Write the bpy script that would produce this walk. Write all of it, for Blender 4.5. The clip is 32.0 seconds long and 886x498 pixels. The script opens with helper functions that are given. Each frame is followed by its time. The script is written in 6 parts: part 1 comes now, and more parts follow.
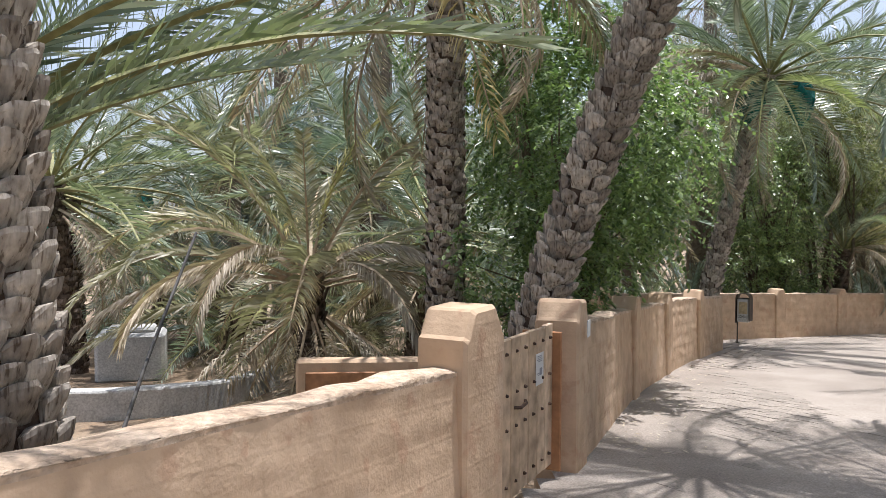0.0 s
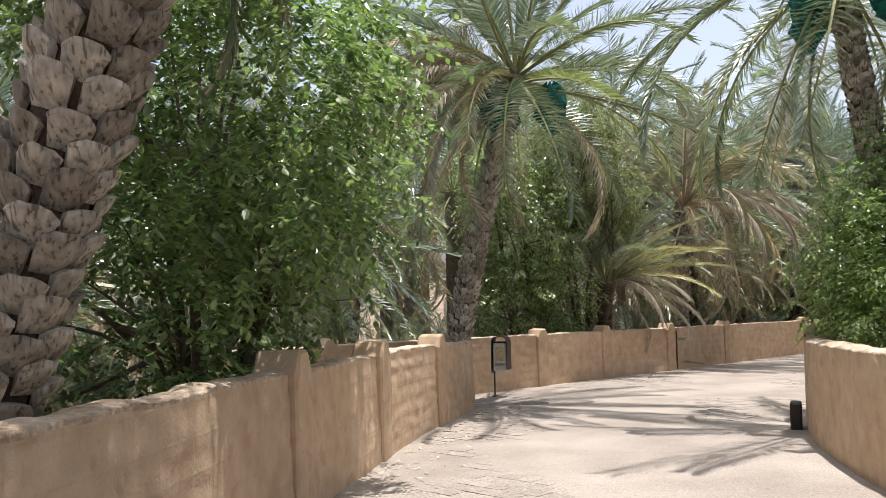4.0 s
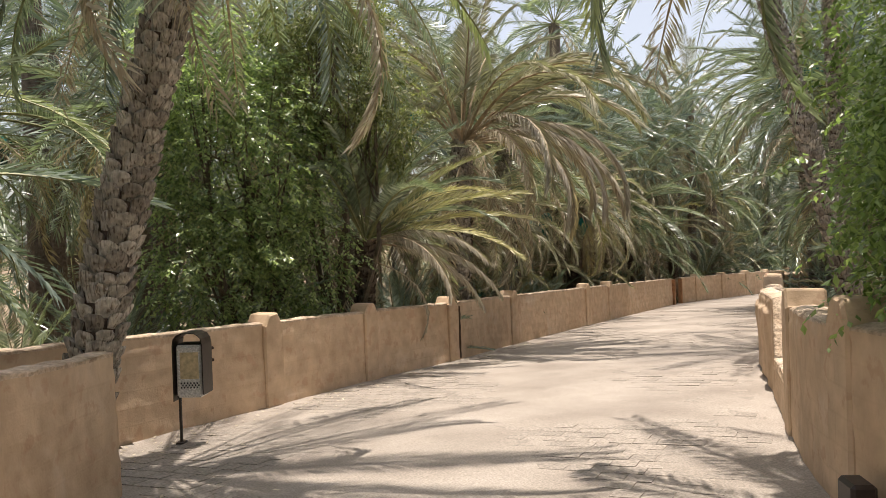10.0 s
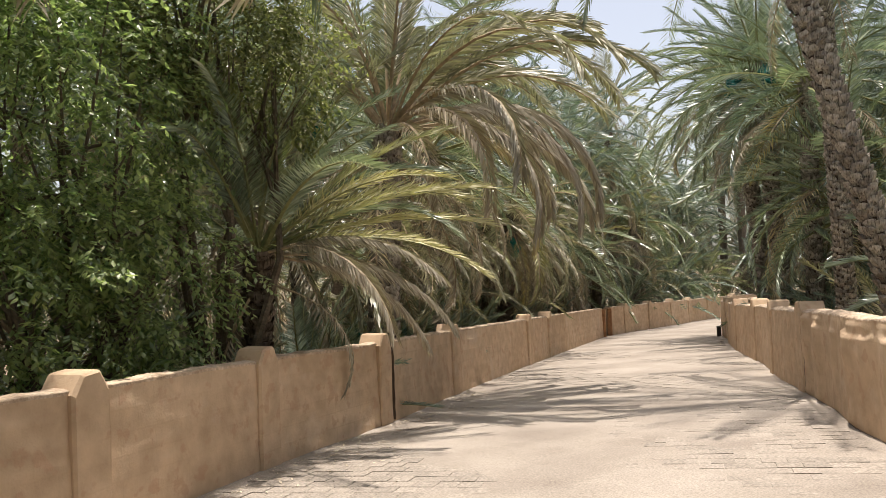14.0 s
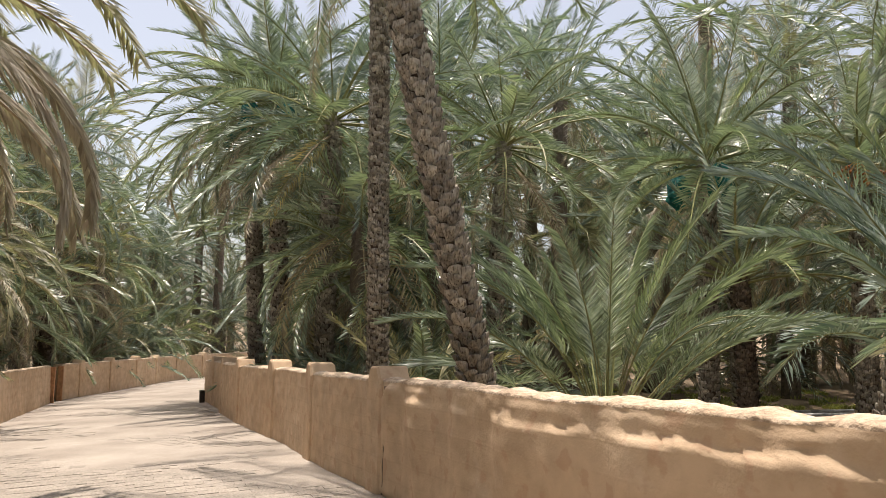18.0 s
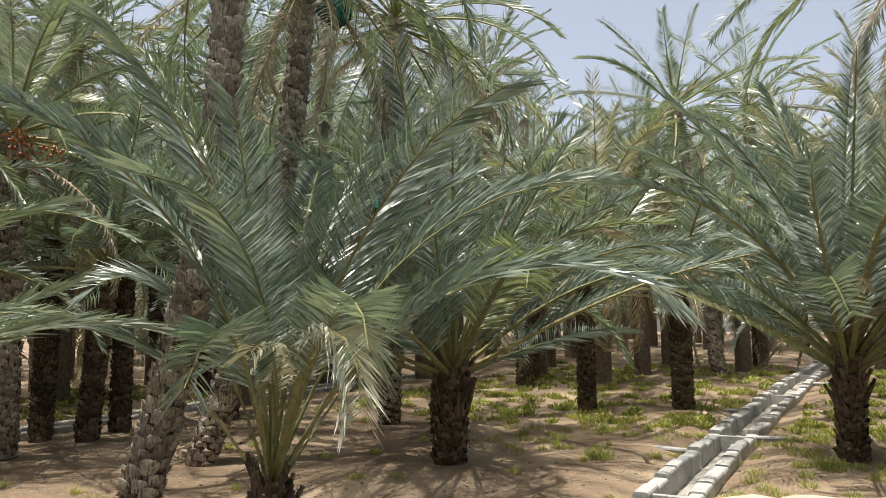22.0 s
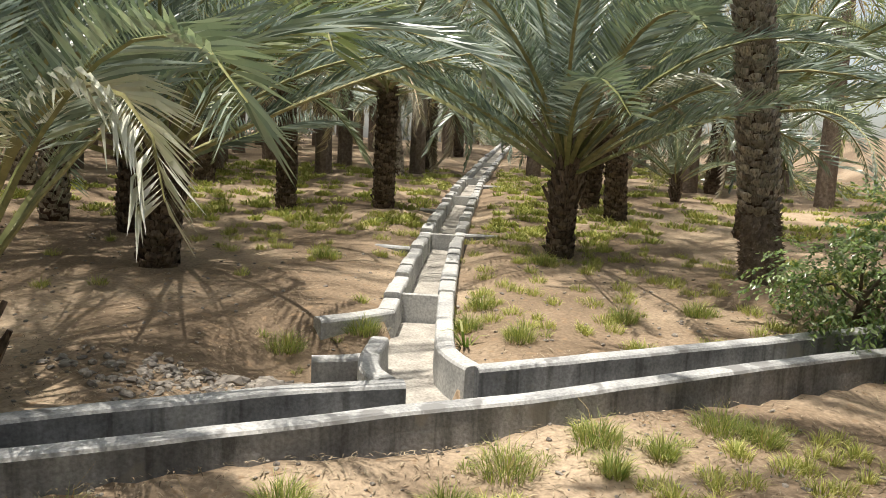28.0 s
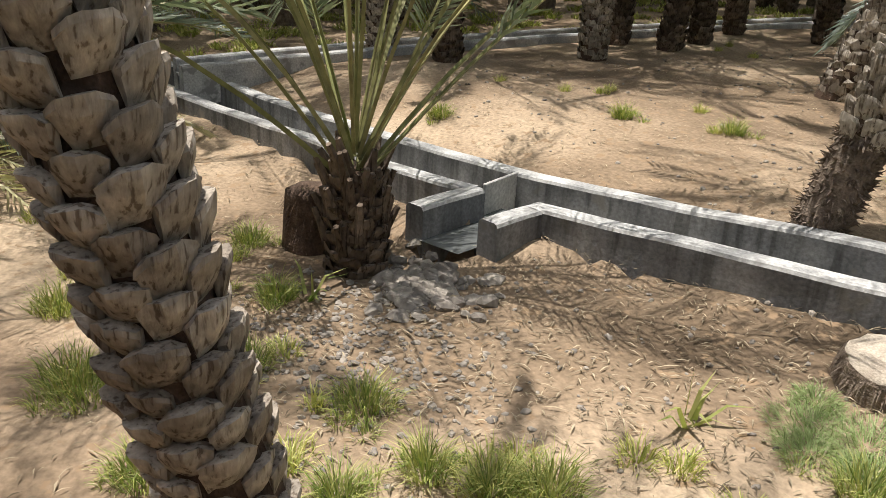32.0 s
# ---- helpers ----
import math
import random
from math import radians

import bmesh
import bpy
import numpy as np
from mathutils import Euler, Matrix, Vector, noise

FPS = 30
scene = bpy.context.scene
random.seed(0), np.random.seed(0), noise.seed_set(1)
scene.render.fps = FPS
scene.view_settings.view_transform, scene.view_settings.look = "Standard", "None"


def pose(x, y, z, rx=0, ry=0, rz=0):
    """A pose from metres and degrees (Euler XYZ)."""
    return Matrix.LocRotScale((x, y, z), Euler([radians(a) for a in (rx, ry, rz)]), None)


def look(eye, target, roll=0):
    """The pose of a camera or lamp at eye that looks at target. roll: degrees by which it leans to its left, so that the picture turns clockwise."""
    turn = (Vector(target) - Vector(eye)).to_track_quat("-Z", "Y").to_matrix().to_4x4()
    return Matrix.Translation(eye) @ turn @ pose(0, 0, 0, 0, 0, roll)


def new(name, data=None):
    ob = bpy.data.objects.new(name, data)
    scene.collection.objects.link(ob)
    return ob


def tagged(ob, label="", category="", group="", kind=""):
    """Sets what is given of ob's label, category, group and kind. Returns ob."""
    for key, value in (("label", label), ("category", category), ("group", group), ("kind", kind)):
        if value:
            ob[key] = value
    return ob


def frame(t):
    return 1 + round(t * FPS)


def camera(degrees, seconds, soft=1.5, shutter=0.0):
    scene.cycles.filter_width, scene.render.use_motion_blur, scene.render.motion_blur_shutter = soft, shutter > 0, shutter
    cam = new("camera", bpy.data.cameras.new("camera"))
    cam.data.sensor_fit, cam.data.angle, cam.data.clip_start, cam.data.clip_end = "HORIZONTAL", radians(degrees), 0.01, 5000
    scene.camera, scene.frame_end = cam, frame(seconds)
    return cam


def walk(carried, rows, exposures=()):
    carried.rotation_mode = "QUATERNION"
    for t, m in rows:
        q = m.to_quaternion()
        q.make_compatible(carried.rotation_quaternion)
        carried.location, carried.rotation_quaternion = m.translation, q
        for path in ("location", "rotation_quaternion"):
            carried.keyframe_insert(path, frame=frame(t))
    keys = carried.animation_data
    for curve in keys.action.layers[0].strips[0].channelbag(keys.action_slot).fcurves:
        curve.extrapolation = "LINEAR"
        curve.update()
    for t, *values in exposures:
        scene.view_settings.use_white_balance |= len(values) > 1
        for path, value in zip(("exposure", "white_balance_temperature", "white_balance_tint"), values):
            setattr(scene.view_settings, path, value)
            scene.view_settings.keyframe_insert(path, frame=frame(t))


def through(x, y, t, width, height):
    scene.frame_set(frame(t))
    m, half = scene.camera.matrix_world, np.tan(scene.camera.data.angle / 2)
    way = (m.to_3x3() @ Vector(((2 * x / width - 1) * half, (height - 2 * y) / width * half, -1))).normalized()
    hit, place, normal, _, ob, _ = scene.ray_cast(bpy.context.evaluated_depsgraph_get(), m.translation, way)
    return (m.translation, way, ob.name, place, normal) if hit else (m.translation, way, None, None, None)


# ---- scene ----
cam = camera(59.8, 32.0, soft=0.5)
PATH = [
    (0, (0.052, 0.019, 1.544), (0.037, 2.017, 1.476), 0.3),
    (0.5, (0.299, 0.387, 1.466), (0.531, 2.373, 1.42), 0.1),
    (1, (0.529, 0.76, 1.407), (0.968, 2.711, 1.377), -0.0),
    (1.5, (0.819, 1.235, 1.393), (1.447, 3.134, 1.379), 0.4),
    (2, (1.076, 1.673, 1.378), (1.817, 3.53, 1.386), -0.1),
    (2.5, (1.272, 2.181, 1.341), (2.022, 4.034, 1.367), -1.1),
    (3, (1.518, 2.637, 1.297), (2.231, 4.505, 1.346), -1.8),
    (3.5, (1.682, 3.129, 1.247), (2.304, 5.028, 1.309), -1.8),
    (5.5, (2.427, 5.162, 1.004), (2.82, 7.122, 1.062), -0.6),
    (6, (2.605, 5.618, 0.972), (3.068, 7.563, 1.022), -0.5),
    (6.5, (2.793, 6.106, 0.951), (3.354, 8.025, 1.001), -0.7),
    (7, (3.025, 6.56, 0.935), (3.676, 8.451, 0.982), -0.5),
    (7.5, (3.226, 7.047, 0.937), (3.961, 8.907, 0.98), -0.7),
    (8, (3.452, 7.487, 0.888), (4.276, 9.309, 0.941), -1.2),
    (8.5, (3.675, 7.906, 0.882), (4.578, 9.69, 0.931), -1.5),
    (9, (3.927, 8.394, 0.882), (4.917, 10.132, 0.921), -1.8),
    (9.5, (4.133, 8.855, 0.877), (5.203, 10.545, 0.889), -1.9),
    (10, (4.357, 9.403, 0.864), (5.493, 11.049, 0.837), -1.8),
    (10.5, (4.607, 9.878, 0.806), (5.801, 11.482, 0.747), -1.8),
    (11, (4.808, 10.309, 0.764), (6.037, 11.885, 0.696), -1.8),
    (11.5, (5.025, 10.833, 0.741), (6.287, 12.384, 0.683), -2.2),
    (12, (5.25, 11.228, 0.728), (6.519, 12.774, 0.707), -2.7),
    (12.5, (5.445, 11.652, 0.719), (6.707, 13.204, 0.736), -2.6),
    (13, (5.83, 12.093, 0.702), (7.117, 13.624, 0.719), -1.8),
    (13.5, (6.056, 12.6, 0.635), (7.372, 14.106, 0.668), -1.9),
    (15.5, (7.262, 14.131, 0.559), (8.845, 15.351, 0.654), -1.7),
    (16, (7.629, 14.468, 0.504), (9.311, 15.547, 0.6), -0.9),
    (16.5, (8.015, 14.768, 0.466), (9.795, 15.675, 0.573), -0.1),
    (17, (8.475, 15.093, 0.453), (10.336, 15.814, 0.585), 0.7),
    (17.5, (8.891, 15.441, 0.443), (10.815, 15.959, 0.61), 1.1),
    (18, (9.351, 15.72, 0.425), (11.321, 16.009, 0.615), 1.3),
    (18.5, (9.812, 15.931, 0.391), (11.801, 15.99, 0.597), 1.4),
    (19, (10.314, 16.081, 0.383), (12.295, 15.905, 0.598), 1.4),
    (19.5, (10.837, 16.229, 0.355), (12.781, 15.818, 0.585), 1.5),
    (20, (11.319, 16.394, 0.299), (13.19, 15.734, 0.549), 0.9),
    (20.5, (11.832, 16.456, 0.283), (13.576, 15.512, 0.539), 0.9),
    (21, (12.304, 16.587, 0.309), (13.852, 15.346, 0.564), 0.3),
    (21.5, (12.682, 16.662, 0.341), (13.97, 15.152, 0.586), -0.1),
    (22, (13.091, 16.613, 0.377), (14.125, 14.916, 0.604), -0.6),
    (22.5, (13.509, 16.62, 0.352), (14.327, 14.803, 0.518), -1.2),
    (23, (13.798, 16.504, 0.31), (14.419, 14.604, 0.393), -1.5),
    (23.5, (14.055, 16.348, 0.276), (14.504, 14.399, 0.276), -1.8),
    (24, (14.35, 16.233, 0.258), (14.681, 14.262, 0.169), -1.5),
    (24.5, (14.532, 16.121, 0.217), (14.814, 14.148, 0.059), -1.0),
    (25, (14.671, 15.978, 0.215), (14.943, 14.008, 0.002), -0.3),
    (25.5, (14.721, 15.944, 0.202), (15.005, 13.978, -0.034), 0.0),
    (27.5, (14.749, 15.906, 0.21), (14.955, 13.932, -0.036), 1.1),
    (28, (14.683, 15.861, 0.208), (14.845, 13.885, -0.062), 2.7),
    (28.5, (14.729, 15.889, 0.196), (15.086, 13.946, -0.118), 4.2),
    (29, (14.837, 15.91, 0.17), (15.513, 14.067, -0.208), 4.9),
    (29.5, (15.006, 16.041, 0.188), (15.984, 14.35, -0.242), 5.5),
    (30, (15.162, 16.226, 0.188), (16.409, 14.737, -0.29), 5.5),
    (30.5, (15.342, 16.355, 0.157), (16.8, 15.093, -0.374), 5.2),
    (31, (15.595, 16.441, 0.154), (17.189, 15.395, -0.449), 4.2),
    (31.5, (15.779, 16.529, 0.121), (17.428, 15.629, -0.565), 3.1),
    (32, (15.888, 16.556, 0.055), (17.56, 15.745, -0.686), 2.8),
]
walk(cam, [(t, look(eye, target, roll)) for t, eye, target, roll in PATH], [(0.0, 0.47, 6050, 14), (1.0, 0.42, 6150, 14), (3.0, 0.5, 6350, 14), (6.0, 0.63, 6300, 14), (7.0, 0.56, 6450, 14), (9.0, 0.46, 6950, 14), (13.0, 0.44, 6900, 13), (17.0, 0.43, 7050, 14), (20.0, 0.55, 6900, 13), (22.0, 0.43, 6800, 11), (25.0, 0.48, 6800, 11), (28.0, 0.45, 6850, 10), (30.0, 0.5, 6700, 11), (32.0, 0.58, 6700, 11)])

# ---- world, sun, exposure ----
SUN_AZ = Vector((0.83, 0.56, 0)).normalized()
SUN_EL = radians(80)
sun_way = SUN_AZ * math.cos(SUN_EL) + Vector((0, 0, math.sin(SUN_EL)))
world = bpy.data.worlds.new("sky")
scene.world = world
world.use_nodes = True
wn, wl = world.node_tree.nodes, world.node_tree.links
sky = wn.new("ShaderNodeTexSky")
sky.sky_type = "NISHITA"
sky.sun_disc = False
sky.sun_elevation = SUN_EL
sky.sun_rotation = math.atan2(SUN_AZ.x, SUN_AZ.y)
sky.air_density, sky.dust_density, sky.ozone_density = 1.0, 2.5, 1.0
wn["Background"].inputs["Strength"].default_value = 0.125
haze = wn.new("ShaderNodeHueSaturation")
haze.inputs["Saturation"].default_value, haze.inputs["Value"].default_value = 0.6, 1.16
wl.new(sky.outputs["Color"], haze.inputs["Color"])
wl.new(haze.outputs["Color"], wn["Background"].inputs["Color"])
sun_data = bpy.data.lights.new("sun", "SUN")
sun_data.energy, sun_data.angle, sun_data.color = 4.5, radians(0.55), (1.0, 0.96, 0.9)
sun = new("sun", sun_data)
sun.matrix_world = look(sun_way * 60, (0, 0, 0))

# ---- materials ----


def material(name, base, rough=0.8, metal=0.0, spec=0.5):
    m = bpy.data.materials.new(name)
    m.use_nodes = True
    b = m.node_tree.nodes["Principled BSDF"]
    b.inputs["Base Color"].default_value = (*base, 1)
    b.inputs["Roughness"].default_value = rough
    b.inputs["Metallic"].default_value = metal
    b.inputs["Specular IOR Level"].default_value = spec
    return m


def ramp(nt, source, stops):
    r = nt.nodes.new("ShaderNodeValToRGB")
    e = r.color_ramp.elements
    while len(e) < len(stops):
        e.new(0.5)
    for k, (p, c) in enumerate(stops):
        e[k].position, e[k].color = p, (*c, 1)
    nt.links.new(source, r.inputs[0])
    return r.outputs[0]


def tex(nt, kind, scale, detail=4, vec=None, **kw):
    n = nt.nodes.new(kind)
    n.inputs["Scale"].default_value = scale
    if "Detail" in n.inputs:
        n.inputs["Detail"].default_value = detail
    if vec is None:
        g = nt.nodes.new("ShaderNodeNewGeometry")
        vec = g.outputs["Position"]
    nt.links.new(vec, n.inputs["Vector"])
    return n


def mixc(nt, fac, a, b, mode="MIX"):
    n = nt.nodes.new("ShaderNodeMix")
    n.data_type, n.blend_type = "RGBA", mode
    for sock, v in ((n.inputs[0], fac), (n.inputs[6], a), (n.inputs[7], b)):
        if isinstance(v, bpy.types.NodeSocket):
            nt.links.new(v, sock)
        elif isinstance(v, (int, float)):
            sock.default_value = v
        else:
            sock.default_value = (*v, 1)
    return n.outputs[2]


def bump(nt, height, strength, dist, chain=None):
    n = nt.nodes.new("ShaderNodeBump")
    n.inputs["Strength"].default_value, n.inputs["Distance"].default_value = strength, dist
    nt.links.new(height, n.inputs["Height"])
    if chain is not None:
        nt.links.new(chain, n.inputs["Normal"])
    return n.outputs["Normal"]


def surfaced(name, stops, scale, rough=0.9, fine=30, fine_dist=0.004, coarse_dist=0.0, spec=0.3, speck=None):
    """A weathered mineral surface: large tints, fine grain, relief."""
    m = material(name, stops[0][1], rough, 0, spec)
    nt = m.node_tree
    b = nt.nodes["Principled BSDF"]
    n1, n2 = tex(nt, "ShaderNodeTexNoise", scale, 5), tex(nt, "ShaderNodeTexNoise", fine, 6)
    c = ramp(nt, n1.outputs["Fac"], stops)
    g = ramp(nt, n2.outputs["Fac"], [(0.3, (0.72, 0.72, 0.72)), (0.7, (1.2, 1.2, 1.2))])
    c = mixc(nt, 1.0, c, g, "MULTIPLY")
    if speck:
        v = tex(nt, "ShaderNodeTexNoise", speck[0], 3)
        f = ramp(nt, v.outputs["Fac"], [(speck[1], (0, 0, 0)), (speck[1] + 0.06, (1, 1, 1))])
        c = mixc(nt, f, c, speck[2])
    nt.links.new(c, b.inputs["Base Color"])
    nrm = bump(nt, n2.outputs["Fac"], 0.7, fine_dist)
    if coarse_dist:
        nrm = bump(nt, n1.outputs["Fac"], 0.7, coarse_dist, nrm)
    nt.links.new(nrm, b.inputs["Normal"])
    return m


def plaster_material():
    m = material("mud_plaster", (0.5, 0.36, 0.24), 0.92, 0, 0.2)
    nt = m.node_tree
    b = nt.nodes["Principled BSDF"]
    big, mid, fine = tex(nt, "ShaderNodeTexNoise", 0.7, 5), tex(nt, "ShaderNodeTexNoise", 5, 5), tex(nt, "ShaderNodeTexNoise", 55, 5)
    c = ramp(nt, big.outputs["Fac"], [(0.3, (0.52, 0.375, 0.25)), (0.52, (0.6, 0.44, 0.3)), (0.72, (0.66, 0.505, 0.36))])
    c = mixc(nt, 1.0, c, ramp(nt, mid.outputs["Fac"], [(0.3, (0.84, 0.83, 0.82)), (0.7, (1.1, 1.1, 1.1))]), "MULTIPLY")
    # faint courses of mud blocks showing through the plaster
    uv = nt.nodes.new("ShaderNodeUVMap")
    br = nt.nodes.new("ShaderNodeTexBrick")
    for k, v in (("Scale", 1.0), ("Brick Width", 0.40), ("Row Height", 0.175), ("Mortar Size", 0.015), ("Mortar Smooth", 1.0)):
        br.inputs[k].default_value = v
    nt.links.new(uv.outputs["UV"], br.inputs["Vector"])
    br.inputs["Color1"].default_value, br.inputs["Color2"].default_value, br.inputs["Mortar"].default_value = (1, 1, 1, 1), (0.9, 0.9, 0.9, 1), (0.78, 0.76, 0.74, 1)
    gate = ramp(nt, big.outputs["Fac"], [(0.42, (0.0, 0.0, 0.0)), (0.66, (0.42, 0.42, 0.42))])
    c = mixc(nt, gate, c, mixc(nt, 1.0, c, br.outputs["Color"], "MULTIPLY"))
    flake = tex(nt, "ShaderNodeTexNoise", 6.5, 6)
    c = mixc(nt, ramp(nt, flake.outputs["Fac"], [(0.58, (0, 0, 0)), (0.64, (0.5, 0.5, 0.5))]), c, (0.47, 0.29, 0.19))
    pale = tex(nt, "ShaderNodeTexNoise", 2.1, 7)
    c = mixc(nt, ramp(nt, pale.outputs["Fac"], [(0.6, (0, 0, 0)), (0.72, (0.45, 0.45, 0.45))]), c, (0.66, 0.54, 0.42))
    nt.links.new(c, b.inputs["Base Color"])
    n = bump(nt, br.outputs["Fac"], 0.15, -0.004)
    n = bump(nt, flake.outputs["Fac"], 0.5, 0.008, n)
    n = bump(nt, mid.outputs["Fac"], 0.6, 0.02, n)
    n = bump(nt, fine.outputs["Fac"], 0.6, 0.004, n)
    nt.links.new(n, b.inputs["Normal"])
    return m


def leaf_material(name, lo, hi, rough=0.42, through=0.25, spec=0.5):
    m = material(name, lo, rough, 0, spec)
    nt = m.node_tree
    b = nt.nodes["Principled BSDF"]
    oi, gi = nt.nodes.new("ShaderNodeObjectInfo"), nt.nodes.new("ShaderNodeNewGeometry")
    c1 = mixc(nt, gi.outputs["Random Per Island"], lo, hi)
    t = ramp(nt, oi.outputs["Random"], [(0.0, (0.75, 0.79, 0.78)), (0.6, (1, 1, 1)), (0.93, (1.1, 1.08, 1.0)), (1.0, (1.2, 1.15, 0.72))])
    c = mixc(nt, 1.0, c1, t, "MULTIPLY")
    nt.links.new(c, b.inputs["Base Color"])
    tr = nt.nodes.new("ShaderNodeBsdfTranslucent")
    tc = mixc(nt, 1.0, c, (1.2, 1.4, 0.8), "MULTIPLY")
    nt.links.new(tc, tr.inputs["Color"])
    mx = nt.nodes.new("ShaderNodeMixShader")
    mx.inputs[0].default_value = through
    nt.links.new(b.outputs[0], mx.inputs[1])
    nt.links.new(tr.outputs[0], mx.inputs[2])
    nt.links.new(mx.outputs[0], nt.nodes["Material Output"].inputs["Surface"])
    return m


def varied(name, lo, hi, rough=0.85, scale=18, dist=0.006, spec=0.3, metal=0.0):
    """Tint by piece and grain."""
    m = material(name, lo, rough, metal, spec)
    nt = m.node_tree
    b = nt.nodes["Principled BSDF"]
    oi, gi = nt.nodes.new("ShaderNodeObjectInfo"), nt.nodes.new("ShaderNodeNewGeometry")
    add = nt.nodes.new("ShaderNodeMath")
    add.operation = "ADD"
    nt.links.new(oi.outputs["Random"], add.inputs[0])
    nt.links.new(gi.outputs["Random Per Island"], add.inputs[1])
    fr = nt.nodes.new("ShaderNodeMath")
    fr.operation = "FRACT"
    nt.links.new(add.outputs[0], fr.inputs[0])
    c = mixc(nt, fr.outputs[0], lo, hi)
    n = tex(nt, "ShaderNodeTexNoise", scale, 6)
    c = mixc(nt, 1.0, c, ramp(nt, n.outputs["Fac"], [(0.3, (0.6, 0.6, 0.6)), (0.7, (1.2, 1.2, 1.2))]), "MULTIPLY")
    nt.links.new(c, b.inputs["Base Color"])
    nt.links.new(bump(nt, n.outputs["Fac"], 0.8, dist), b.inputs["Normal"])
    return m


PLASTER = plaster_material()
WORN = surfaced("worn_plaster", [(0.3, (0.43, 0.315, 0.22)), (0.5, (0.56, 0.43, 0.315)), (0.68, (0.65, 0.52, 0.395))], 5.0, 0.95, 26, 0.03, 0.05, 0.2)
SAND = surfaced("road_sand", [(0.3, (0.265, 0.225, 0.19)), (0.5, (0.335, 0.29, 0.245)), (0.7, (0.405, 0.355, 0.305))], 0.9, 0.95, 60, 0.004, 0.01)
PAVER = varied("paver", (0.3, 0.262, 0.222), (0.38, 0.33, 0.28), 0.9, 40, 0.003)
SOIL = surfaced("orchard_soil", [(0.3, (0.13, 0.094, 0.062)), (0.48, (0.25, 0.185, 0.125)), (0.66, (0.41, 0.32, 0.225))], 0.5, 0.95, 28, 0.012, 0.03, 0.2, (9, 0.60, (0.27, 0.19, 0.12)))
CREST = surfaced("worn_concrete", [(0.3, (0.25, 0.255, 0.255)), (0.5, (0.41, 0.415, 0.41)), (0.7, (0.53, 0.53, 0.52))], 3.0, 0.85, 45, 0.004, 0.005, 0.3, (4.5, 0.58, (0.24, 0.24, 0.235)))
# darker than the worn crest: the side faces' shade is part of this colour
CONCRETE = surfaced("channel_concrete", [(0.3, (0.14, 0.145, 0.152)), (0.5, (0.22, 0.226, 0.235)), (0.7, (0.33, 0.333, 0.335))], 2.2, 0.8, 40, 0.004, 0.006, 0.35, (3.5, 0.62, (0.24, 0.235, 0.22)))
WHITE_SLAB = surfaced("pale_concrete", [(0.3, (0.38, 0.38, 0.37)), (0.7, (0.56, 0.555, 0.53))], 3, 0.8, 40, 0.003, 0.006)
FROND = leaf_material("palm_leaflet", (0.12, 0.155, 0.095), (0.44, 0.49, 0.375), 0.3, 0.2, 0.85)
FROND_BLUE = leaf_material("palm_leaflet_grey", (0.11, 0.155, 0.125), (0.42, 0.48, 0.42), 0.3, 0.18, 0.85)
FROND_OLIVE = leaf_material("palm_leaflet_olive", (0.19, 0.18, 0.115), (0.52, 0.48, 0.36), 0.4, 0.25, 0.5)
FROND_YELLOW = leaf_material("palm_leaflet_yellow", (0.42, 0.38, 0.2), (0.7, 0.64, 0.4), 0.45, 0.2)
FROND_DRY = leaf_material("palm_leaflet_dry", (0.31, 0.25, 0.19), (0.63, 0.55, 0.445), 0.6, 0.15, 0.3)
SILT = surfaced("dry_silt", [(0.3, (0.27, 0.25, 0.22)), (0.55, (0.4, 0.375, 0.33)), (0.75, (0.5, 0.47, 0.42))], 4, 0.9, 40, 0.004, 0.004)
LITTER = leaf_material("leaf_litter", (0.1, 0.075, 0.05), (0.5, 0.41, 0.29), 0.85, 0.05, 0.2)
STRAW = leaf_material("straw", (0.34, 0.25, 0.15), (0.62, 0.52, 0.34), 0.8, 0.05, 0.2)
FROND_PALE = leaf_material("palm_leaflet_pale", (0.60, 0.60, 0.49), (0.80, 0.79, 0.70), 0.4, 0.08, 0.5)
RACHIS = varied("palm_rib", (0.21, 0.23, 0.09), (0.33, 0.31, 0.14), 0.5, 12, 0.002, 0.4)
RACHIS_DRY = varied("palm_rib_dry", (0.36, 0.27, 0.17), (0.5, 0.4, 0.27), 0.7, 12, 0.002)
BOOT = varied("leaf_base", (0.27, 0.232, 0.19), (0.58, 0.52, 0.44), 0.9, 16, 0.014)
BOOT_DARK = varied("old_leaf_base", (0.10, 0.075, 0.055), (0.25, 0.195, 0.15), 0.95, 16, 0.014)


def fibred(m, across, along, strength, deep=(0.3, 0.27, 0.25), dist=0.012):
    """Fine upright cracks and fibres on a material."""
    nt = m.node_tree
    b = nt.nodes["Principled BSDF"]
    g, mp = nt.nodes.new("ShaderNodeNewGeometry"), nt.nodes.new("ShaderNodeMapping")
    mp.inputs["Scale"].default_value = (across, across, along)
    nt.links.new(g.outputs["Position"], mp.inputs["Vector"])
    n = tex(nt, "ShaderNodeTexNoise", 1.0, 4, mp.outputs["Vector"])
    c0, n0 = b.inputs["Base Color"].links[0].from_socket, b.inputs["Normal"].links[0].from_socket
    c = mixc(nt, 1.0, c0, ramp(nt, n.outputs["Fac"], [(0.36, deep), (0.44, (0.85, 0.85, 0.85)), (0.7, (1.12, 1.12, 1.12))]), "MULTIPLY")
    nt.links.new(c, b.inputs["Base Color"])
    nt.links.new(bump(nt, n.outputs["Fac"], strength, dist, n0), b.inputs["Normal"])


